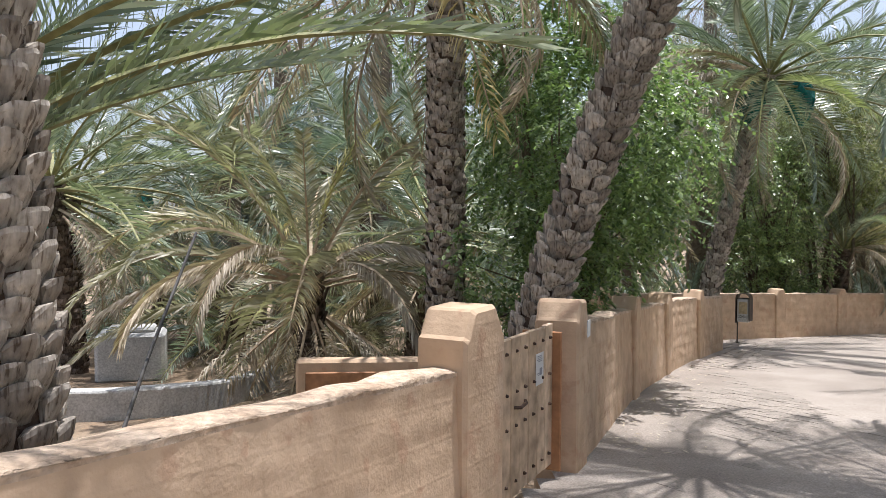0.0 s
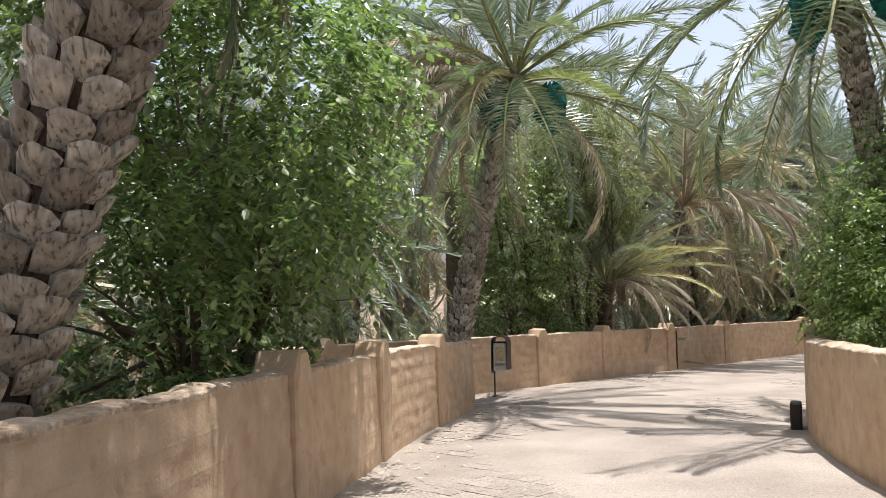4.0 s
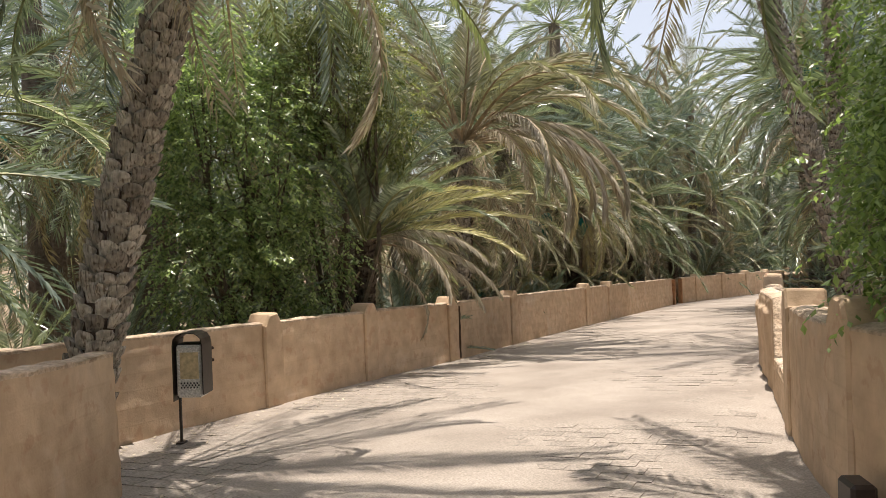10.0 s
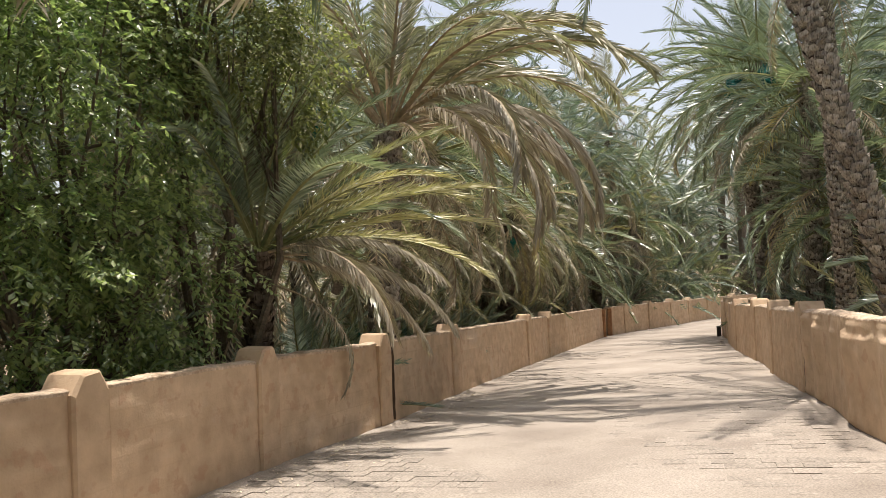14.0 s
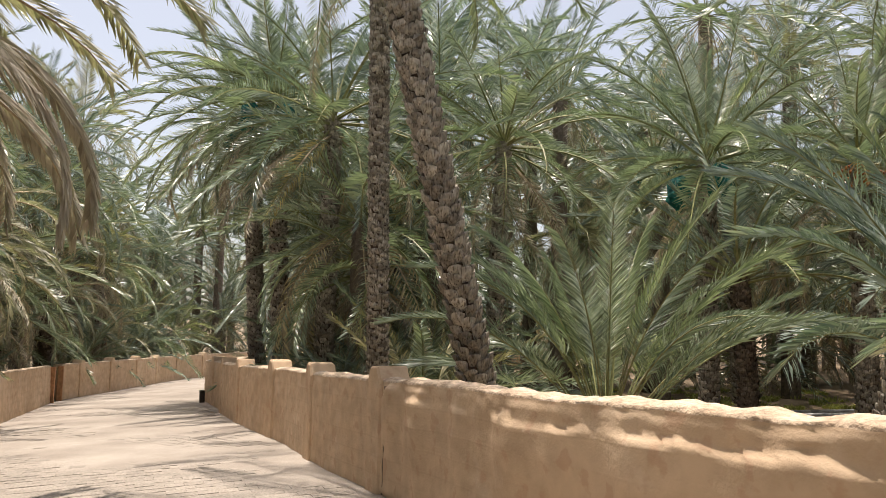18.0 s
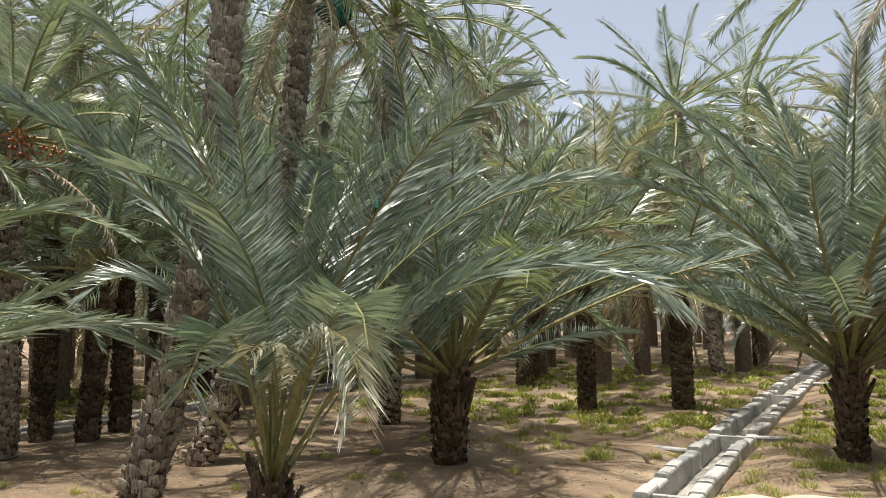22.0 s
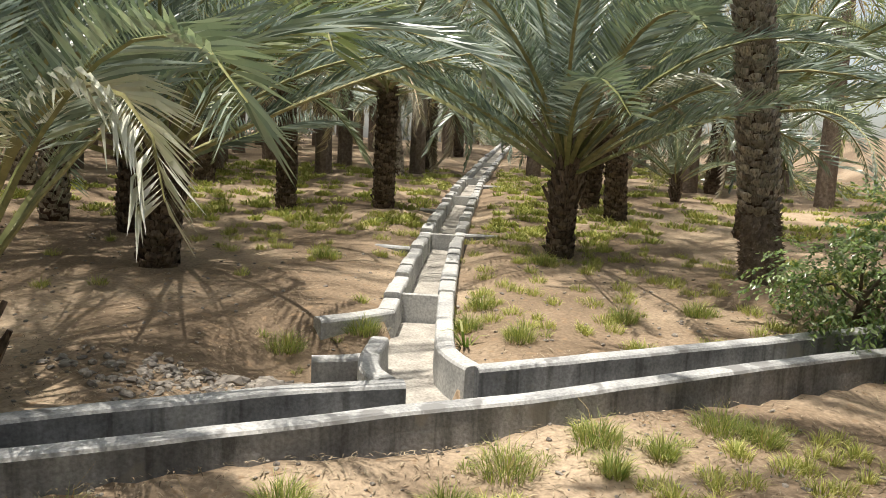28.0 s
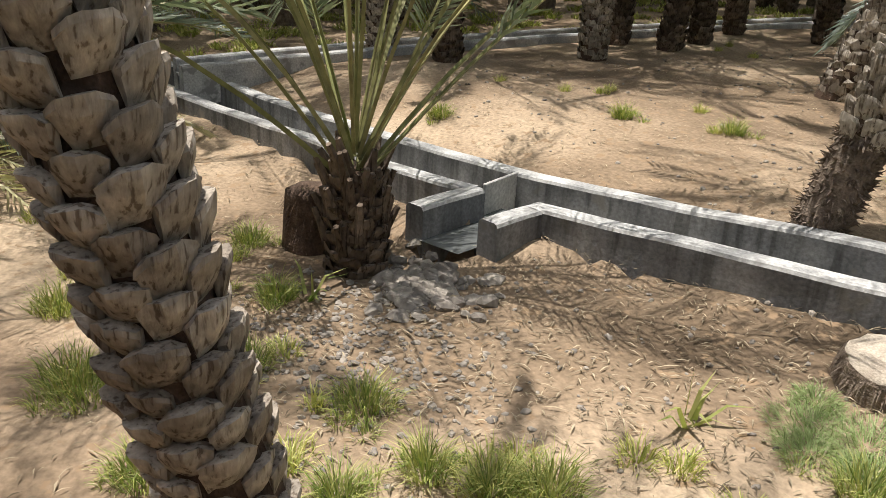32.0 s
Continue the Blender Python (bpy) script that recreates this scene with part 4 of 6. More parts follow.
palm("date_palm", (17.9, -6.3, rise(17.9, -6.3)), (18.9, -6.6, 7.2), 0.22, 28, 1.1, (-30, 70), dry=6, seed=17)
palm("date_palm", (26.9, 12.4, rise(26.9, 12.4)), (26.9, 12.4, 4.1), 0.22, 32, 1.1, (-25, 82), dry=6, seed=18, nets=3, label="date palm with green mesh bags over its fruit")
palm("date_palm", (25.2, 9.8, rise(25.2, 9.8)), (25.4, 9.8, 3.75), 0.22, 28, 1.0, (-15, 78), dry=6, seed=19, bunches=5, label="date palm with hanging bunches of orange dates")
palm("date_palm", (31.2, 7.6, rise(31.2, 7.6)), (31.2, 7.55, 4.75), 0.22, 26, 1.0, (-25, 75), dry=6, seed=20)
for k, (x, y, h, n) in enumerate(((18.9, 1.5, 2.2, 28), (17.15, 0.8, 1.9, 20), (12.55, 0.5, 2.4, 28), (12.95, -1.2, 2.2, 22), (8.9, -6.9, 2.6, 26), (22.5, -3.5, 2.2, 24), (20.1, 5.2, 1.8, 26), (21.8, -1.7, 2.3, 24), (13.4, -4.4, 2.3, 24), (25.4, 8.3, 2.6, 18), (26.4, 8.5, 3.2, 18), (25.7, 7.4, 2.8, 18), (26.3, 6.1, 3.2, 20), (25.8, 11.8, 2.6, 18), (28.5, 2.5, 3.0, 20), (29.6, 2.0, 3.4, 20), (25.2, 5.2, 2.8, 20), (17.3, -9.2, 2.4, 22), (16.9, -17.0, 2.5, 20), (10.4, 1.6, 2.0, 24), (7.6, 2.6, 2.4, 24))):
    r = random.Random(k + 300)
    palm("date_palm", (x, y, rise(x, y)), (x + r.uniform(-0.2, 0.2), y + r.uniform(-0.2, 0.2), rise(x, y) + h + 0.35), r.uniform(0.19, 0.25), n + 4, r.uniform(0.95, 1.12), (4, 76), dry=0, extra=tuple((TAN[j % 2], 36 * j, 22 + 12 * (j % 3), 0, 0.85) for j in range(11)) if k == 1 else (), seed=400 + k, kind_set=(MID, MID_GREY)[k % 2], label="date palm with a dark rough trunk and a low wide crown")
palm("young_palm", (10.6, -3.6, rise(10.6, -3.6)), (10.6, -3.6, rise(10.6, -3.6) + 0.5), 0.1, 14, 0.6, (25, 82), dry=0, seed=21, label="small young date palm in the grass")

# palms beside the lane, field side of the left walls and behind the near right wall
# stands largely out of view; added for the frond shadows on the lane
palm("date_palm", (6.9, 4.2, rise(6.9, 4.2)), (4.7, 5.1, 6.3), 0.2, 44, 1.15, (-35, 75), dry=4, seed=43, label="largely unseen date palm added to cast frond shade on the lane")
palm("date_palm", (-1.5, 2.65, rise(-1.5, 2.65)), (-1.75, 2.5, 5.2), 0.29, 24, 1.0, (-25, 75), dry=0, pieces=True, seed=30, label="thick date palm trunk with bulky brown leaf bases")
palm("date_palm", (-3.7, 4.6, rise(-3.7, 4.6)), (-3.65, 4.6, 1.5), 0.22, 16, 1.0, (20, 82), dry=2, seed=39, label="date palm whose long green fronds reach over the garden wall", extra=((GREEN[1], -7, 29, 12, 1.25), (GREEN[1], 4, 38, -10, 1.2), (GREEN[2], 14, 48, 10, 1.15), (GREY[1], -22, 34, 0, 1.1)))
palm("date_palm", (0.4, 7.25, rise(0.4, 7.25)), (2.95, 6.5, 6.4), 0.215, 38, 1.1, (2, 75), (-0.12, 0.0, 0), 0, True, seed=31, big=1.2, label="leaning date palm beside the wooden gate with a knobbly trunk")
palm("date_palm", (0.03, 8.7, rise(0.03, 8.7)), (0.0, 8.7, 5.2), 0.23, 26, 1.1, (-35, 70), dry=12, seed=32, label="date palm with a skirt of dry brown fronds")
palm("date_palm", (5.3, 16.5, rise(5.3, 16.5)), (6.85, 16.6, 4.7), 0.21, 40, 1.15, (-12, 78), (-0.1, 0, 0), 5, True, seed=33, big=1.15, nets=6, label="leaning date palm with green mesh bags and dry lower fronds", extra=((TAN[0], 205, 2, 10, 1.15), (TAN[0], 228, -4, -10, 1.1), (TAN[0], 185, -8, 0, 1.15), (TAN[0], 215, -16, 15, 1.05), (TAN[1], 195, 14, 15, 1.2), (TAN[0], 168, -12, -10, 1.15), (TAN[0], 176, 4, 12, 1.2), (TAN[0], 152, -6, 0, 1.1), (GREY[2], 178, -22, 0, 1.0), (GREEN[2], 196, -30, 8, 1.0), (GREY[1], 212, -24, -8, 1.05), (GREEN[2], 228, -34, 0, 1.0), (GREY[2], 244, -20, 6, 1.05), (GREEN[1], 262, -28, 0, 1.0), (GREY[2], 282, -36, 0, 0.95), (OLIVE[1], 160, 8, 0, 1.2), (OLIVE[2], 183, 14, 0, 1.2), (OLIVE[2], 207, 18, 0, 1.2), (OLIVE[1], 232, -6, 0, 1.05), (OLIVE[2], 150, 20, 0, 1.15)))
palm("date_palm", (13.75, 22.7, rise(13.75, 22.7)), (14.15, 22.75, 2.85), 0.26, 18, 1.1, (42, 85), dry=8, seed=34, kind_set=OLIVE, extra=((TAN[2], 300, 16, 0, 1.2), (TAN[2], 318, 22, 8, 1.3), (TAN[1], 332, 12, -6, 1.25), (TAN[2], 285, 10, 0, 1.1), (TAN[2], 262, 14, 0, 1.05), (TAN[2], 246, 4, 6, 0.85), (TAN[2], 308, 4, 0, 1.05), (TAN[2], 270, 24, -8, 1.15), (TAN[2], 345, 20, 0, 1.2), (OLIVE[2], 310, 40, 0, 1.35), (OLIVE[3], 325, 46, 6, 1.35), (OLIVE[2], 341, 36, -6, 1.3), (OLIVE[3], 296, 48, 0, 1.3), (OLIVE[3], 278, 42, 0, 1.25), (OLIVE[2], 0, 40, 0, 1.3)), label="date palm with many drooping brown fronds over the wall")
palm("date_palm", (10.8, 21.4, rise(10.8, 21.4)), (10.9, 21.25, 0.85), 0.2, 20, 0.75, (35, 80), dry=4, seed=35, extra=((YELLOW[0], -22, 44, 0, 0.85), (YELLOW[0], -25, 17, 10, 0.88), (YELLOW[1], -14, 32, -10, 0.85), (YELLOW[0], -34, 26, 12, 0.85), (YELLOW[1], -42, 12, 0, 0.8), (TAN[0], -20, -8, 0, 0.72), (TAN[0], -36, 0, 10, 0.75), (TAN[0], -60, 14, 0, 0.7), (YELLOW[1], -62, 36, 0, 0.75), (TAN[1], -80, 10, 0, 0.7)), label="date palm with yellowing fronds leaning over the wall")
palm("date_palm", (3.7, 17.0, rise(3.7, 17.0)), (3.7, 17.0, -0.3), 0.16, 26, 0.6, (60, 88), dry=2, seed=36, only=lambda az, el: 1.5 < az < 4.8, label="young date palm with upright fronds behind the wall")
palm("date_palm", (10.4, 11.4, rise(10.4, 11.4)), (9.55, 11.9, 5.2), 0.19, 27, 1.15, (-50, 70), dry=1, seed=37, nets=3)
palm("date_palm", (11.6, 10.9, rise(11.6, 10.9)), (11.5, 10.8, 5.6), 0.2, 28, 1.1, (-35, 70), dry=6, seed=38, nets=2)
for k, (x, y, h, n, d) in enumerate(((16.6, 26.4, 1.6, 26, 14), (19.9, 28.2, 1.8, 26, 14), (23.1, 30.1, 1.6, 26, 12), (26.6, 32.0, 1.8, 26, 8), (31.5, 33.2, 2.5, 26, 6), (36.0, 34.6, 3.0, 26, 6), (43.0, 35.0, 3.0, 24, 4), (8.8, 26.4, 6.4, 42, 6), (14.5, 26.0, 6.2, 42, 6), (20.0, 29.0, 6.6, 40, 6), (3.0, 21.5, 4.2, 28, 10), (-1.5, 17.0, 4.0, 28, 10), (-6.0, 12.5, 3.0, 28, 12), (-4.5, 17.5, 3.0, 28, 8), (-7.5, 15.5, 3.2, 28, 8), (-3.0, 21.0, 4.5, 28, 6), (-9.0, 20.0, 4.0, 28, 6), (-5.8, 23.5, 5.0, 28, 6), (-7.0, 18.0, 1.2, 26, 8), (-4.0, 14.5, 0.8, 24, 10), (-5.0, 2.0, 4.0, 26, 8), (27.0, 36.5, 5.0, 26, 6), (35.0, 39.0, 5.0, 24, 4), (8.0, 31.5, 5.5, 26, 6), (0.5, 27.0, 5.0, 26, 6), (1.6, 19.0, 1.0, 24, 4), (25.5, 20.0, 3.8, 26, 6), (33.0, 19.5, 4.5, 26, 6), (36.0, 14.5, 5.0, 24, 6), (26.8, 19.8, 0.6, 24, 2), (22.2, 28.0, 4.2, 34, 18), (25.6, 30.3, 3.8, 34, 14), (29.4, 31.6, 4.4, 32, 10), (33.6, 32.8, 3.6, 30, 8), (38.0, 33.8, 5.2, 28, 6), (34.0, 23.6, 5.4, 28, 6), (38.5, 24.0, 6.0, 28, 6), (43.5, 23.4, 4.6, 28, 6), (50.5, 34.5, 4.0, 24, 4), (38.5, 23.5, 4.2, 24, 4), (45.0, 21.0, 4.5, 24, 4), (32.0, 5.0, 5.0, 24, 6), (15.8, 25.2, 3.2, 40, 8), (18.6, 26.6, 3.6, 40, 10), (22.0, 28.4, 4.0, 40, 10), (25.2, 30.6, 3.2, 26, 8), (29.2, 33.0, 4.0, 26, 6), (12.2, 25.8, 5.6, 42, 8), (4.8, 24.2, 5.0, 30, 8), (2.6, 20.8, 3.0, 28, 8), (17.5, 25.8, 5.2, 42, 8), (24.0, 30.5, 6.0, 28, 6), (25.3, 18.8, 0.5, 22, 0), (25.4, 20.6, 7.0, 40, 8), (27.2, 17.2, 6.8, 40, 8), (31.2, 21.6, 6.4, 40, 8), (33.0, 13.0, 7.0, 26, 6), (27.0, -1.0, 6.5, 26, 6), (-0.6, 13.6, 2.4, 28, 10), (30.0, 11.0, 5.8, 26, 6), (24.5, 1.0, 5.4, 26, 6), (34.5, 10.0, 4.0, 24, 6))):
    r = random.Random(k + 500)
    palm("date_palm", (x, y, rise(x, y)), (x + r.uniform(-0.4, 0.4), y + r.uniform(-0.4, 0.4), rise(x, y) + h), r.uniform(0.19, 0.25), n, r.uniform(0.95, 1.2) * (0.72 if 24 < y < 33 and h < 4.3 else 1), (-32, 76), dry=d, seed=600 + k, kind_set=OLIVE_MID if 24 < y < 33 and h < 4.3 else (MID, MID_GREY)[k % 2], nets=2 if k % 4 == 0 else 0)

for k, (x, y) in enumerate(((7.0, 22.6), (9.5, 23.2), (12.4, 22.7), (14.7, 24.9), (17.9, 26.3), (21.1, 28.1), (24.3, 29.8), (27.5, 31.4), (0.2, 15.2), (27.8, 20.4), (27.6, 19.4))):
    palm("young_palm", (x, y, rise(x, y)), (x, y, rise(x, y) + 0.35), 0.17, 22, 0.62, (10, 84), dry=3, seed=900 + k, kind_set=(GREY, GREEN)[k % 2], boots=False, label="low young palm filling the shade behind the wall", group="young palms")

palm("date_palm", (-1.9, 10.8, rise(-1.9, 10.8)), (-1.9, 10.8, rise(-1.9, 10.8) + 1.5), 0.22, 18, 0.95, (0, 80), dry=20, seed=41, kind_set=OLIVE_MID, extra=tuple((TAN[k % 3], -160 + 26 * k, 12 + 12 * (k % 3), 0, 0.9) for k in range(11)), label="low date palm with a skirt of brown hanging fronds")

# far grove: trunk and one crown each
def crown_mesh(seed):
    rng = random.Random(seed)
    v, f, s, k0 = [], [], [], 0
    for k in range(42):
        dead = k >= 34
        u = (k + 0.5) / 34
        az = k * 2.39996 + rng.uniform(-0.25, 0.25)
        el = radians(80 - 118 * min(u, 1) ** 0.85 + rng.uniform(-11, 11)) if not dead else radians(rng.uniform(-60, -25))
        me = FAR_DRY[k % 2] if dead else FAR[min(2, int(u * 3))]
        m = Matrix.Rotation(az, 4, "Z") @ Matrix.Rotation(-el, 4, "Y") @ Matrix.Rotation(rng.uniform(-0.5, 0.5), 4, "X") @ Matrix.Scale(rng.uniform(0.72, 1.1), 4)
        v += [m @ q.co for q in me.vertices]
        f += [tuple(i + k0 for i in p.vertices) for p in me.polygons]
        s += [p.material_index + (2 if dead else 0) for p in me.polygons]
        k0 = len(v)
    b = Build()
    b.v, b.f, b.s = v, f, s
    return b.mesh("crown", [(FROND, FROND_BLUE, FROND_BLUE, FROND_OLIVE, FROND_BLUE)[seed], RACHIS, FROND_DRY, RACHIS_DRY])


CROWNS = [crown_mesh(k) for k in range(5)]
FAR_TRUNK = Build()
FAR_TRUNK.tube([(0, 0, -0.3 + 0.13 * k) for k in range(11)], [0.26 - 0.005 * k for k in range(11)], 9)
FAR_TRUNK = FAR_TRUNK.mesh("trunk", ROOTS)
rng_far = random.Random(77)
cand = []
for k in range(8000):
    a, d = rng_far.uniform(0, 2 * math.pi), 15 + 38 * rng_far.random() ** 1.1
    cand.append((13 + d * math.cos(a), 12 + d * math.sin(a)) if k % 4 == 0 else (rng_far.uniform(25, 50), rng_far.uniform(-20, 20)) if k % 4 == 1 else (rng_far.uniform(10, 36), rng_far.uniform(-32, -2)) if k % 4 == 2 else (rng_far.uniform(-2, 64), rng_far.uniform(22, 46)))
cx_, cy_ = np.array([q[0] for q in cand]), np.array([q[1] for q in cand])
free = ~on_road(cx_, cy_) & (np.minimum(distance(cx_, cy_, LP), distance(cx_, cy_, RP)) > 2.4) & ~((cx_ > 14.0) & (cx_ < 17.3) & (cy_ < 1)) & ~((cx_ > 6) & (cx_ < 23) & (cy_ > -3) & (cy_ < 14)) & ~((cx_ > 20) & (cx_ < 29.5) & (cy_ > 4) & (cy_ < 18.6))
free &= ~((cx_ < 1) & (cy_ < 14.5)) & ~(cx_ < -6) & ~((cx_ < 3) & (cy_ < 0)) & (np.hypot(cx_ - 13, cy_ - 12) < 47)
free &= distance(cx_, cy_, np.array([(-6.0, -11.0), (0.0, 0.0), (3.0, 7.0), (6.0, 13.0)])) > 6.0
zs_ = ground_z(cx_, cy_)
placed, grove = [], []
for (x, y), good, z in zip(cand, free.tolist(), zs_.tolist()):
    if not good or len(placed) >= 250 or any((x - p) ** 2 + (y - q) ** 2 < 6.0 for p, q in placed):
        continue
    placed.append((x, y))
    h = rng_far.uniform(3.0, 5.5) if rng_far.random() < 0.45 else rng_far.uniform(5.0, 9.0) + (2.4 if y > 24 or x > 24 else 0.0)
    turn, sc = Matrix.Rotation(rng_far.uniform(0, 6.28), 4, "Z"), rng_far.uniform(0.95, 1.2)
    if len(placed) <= 190:
        root = thing("date_palm", Matrix.Translation((x, y, z)), "distant date palm in the shaded grove", "palm tree", "distant palms")
        part("trunk", FAR_TRUNK, None, root, m=Matrix.Diagonal((1, 1, h, 1)))
        part("crown", CROWNS[len(placed) % 5], None, root, m=Matrix.Translation((0, 0, h)) @ turn @ Matrix.Scale(sc, 4))
    else:
        grove.append((Matrix.Translation((x, y, z)) @ Matrix.Diagonal((1, 1, h, 1)), FAR_TRUNK, [4]))
        grove.append((Matrix.Translation((x, y, z + h)) @ turn @ Matrix.Scale(sc, 4), CROWNS[len(placed) % 5], [0, 1, 2, 3]))
gb_ = Build()
for m, me, slots in grove:
    k0 = len(gb_.v)
    gb_.v += [m @ q.co for q in me.vertices]
    gb_.f += [tuple(i + k0 for i in p.vertices) for p in me.polygons]
    gb_.s += [slots[p.material_index] for p in me.polygons]
whole("palm_grove", gb_, [FROND_BLUE, RACHIS, FROND_DRY, RACHIS_DRY, ROOTS], "dense distant grove of date palms", "palm grove", kind="stuff")
# low palms filling the shade behind the left walls and the grove's edge
for k, (x, y) in enumerate(((5.4, 20.2), (6.6, 20.9), (9.0, 22.2), (10.6, 22.4), (13.2, 23.6), (16.4, 25.2), (19.6, 26.8), (22.6, 28.6), (25.8, 30.2), (29.2, 31.8), (2.2, 18.2), (3.4, 19.6), (0.0, 16.0), (-1.6, 13.8), (23.9, 19.9), (30.9, 23.6), (33.5, 23.4), (37.0, 23.2), (41.0, 22.8), (31.0, 20.5), (27.6, 19.0), (35.0, 33.6), (39.0, 34.4), (44.0, 34.8), (11.5, -33.0), (13.4, -35.0), (15.2, -37.0), (17.0, -35.5), (19.0, -33.5), (14.2, -39.5), (16.4, -40.5), (8.6, -13.5), (6.4, -8.5), (9.6, -19.0))):
    root = thing("young_palm", Matrix.Translation((x, y, rise(x, y))), "low bushy young palm in the shade behind the wall", "palm tree", "young palms")
    part("crown", CROWNS[k % 5], None, root, m=Matrix.Translation((0, 0, 0.75)) @ Matrix.Rotation(k * 1.3, 4, "Z") @ Matrix.Scale((0.42 if y > -5 else 0.8) + 0.06 * (k % 3), 4))
    part("trunk", FAR_TRUNK, None, root, m=Matrix.Diagonal((0.8, 0.8, 0.75, 1)))

# low palms that close the far end of the lane and the edge of the orchard
for k, (x, y, h) in enumerate(((36.4, 33.2, 1.4), (38.6, 33.9, 2.6), (40.2, 34.1, 1.2), (42.2, 34.2, 2.0), (43.8, 34.6, 1.0), (45.6, 34.4, 2.4), (47.6, 34.0, 1.3), (49.4, 33.6, 2.8), (51.4, 32.8, 1.2), (53.4, 31.8, 2.2), (55.4, 30.4, 1.4), (57.4, 28.4, 2.6), (59.4, 26.2, 1.2), (61.0, 23.4, 2.4), (62.6, 20.6, 1.5), (29.3, 21.2, 1.0), (30.2, 18.9, 0.9), (33.0, 20.2, 1.3), (34.8, 21.6, 0.9), (36.6, 19.4, 1.5), (39.4, 20.4, 1.0), (23.4, 18.0, 0.5), (25.6, 18.9, 0.7), (32.4, 17.9, 1.2), (41.5, 22.0, 1.6), (31.6, 15.2, 1.0), (33.6, 12.9, 1.4), (32.8, 10.4, 1.0), (34.0, 8.2, 1.4))):
    root = thing("young_palm", Matrix.Translation((x, y, rise(x, y))), "low bushy young palm at the shaded edge of the grove", "palm tree", "young palms")
    part("crown", CROWNS[(k * 3) % 5], None, root, m=Matrix.Translation((0, 0, h)) @ Matrix.Rotation(k * 1.7, 4, "Z") @ Matrix.Scale(0.7 + 0.09 * (k % 4), 4))
    part("trunk", FAR_TRUNK, None, root, m=Matrix.Diagonal((0.8, 0.8, h, 1)))

# tall palms whose full crowns close the sky over the bend and the orchard
for k, (x, y, h, sc) in enumerate(((31.2, 22.2, 5.4, 1.0), (31.8, 33.4, 6.6, 1.1), (35.0, 33.8, 8.0, 1.15), (38.5, 35.2, 6.2, 1.1), (28.6, 32.2, 7.6, 1.1), (42.0, 36.0, 8.4, 1.15), (24.8, 31.0, 7.2, 1.1), (46.0, 36.0, 6.8, 1.15), (50.0, 35.5, 8.6, 1.2), (34.5, 21.0, 7.6, 1.05), (38.0, 22.6, 6.6, 1.1), (55.0, 33.0, 7.0, 1.2), (30.4, 19.4, 9.6, 1.1), (31.4, 5.0, 9.4, 1.1), (36.5, 16.6, 11.2, 1.2), (29.5, 0.4, 9.2, 1.1), (36.0, 8.0, 11.0, 1.2))):
    root = thing("date_palm", Matrix.Translation((x, y, rise(x, y))), "tall date palm with a full crown closing the grove", "palm tree", "distant palms")
    part("trunk", FAR_TRUNK, None, root, m=Matrix.Diagonal((1, 1, h, 1)))
    for j in range(2):
        part("crown", CROWNS[(k + 2 * j) % 5], None, root, m=Matrix.Translation((0, 0, h - 0.5 * j)) @ Matrix.Rotation(k * 1.9 + j, 4, "Z") @ Matrix.Scale(sc * (1 - 0.12 * j), 4))

# ---- broad-leaved trees ----


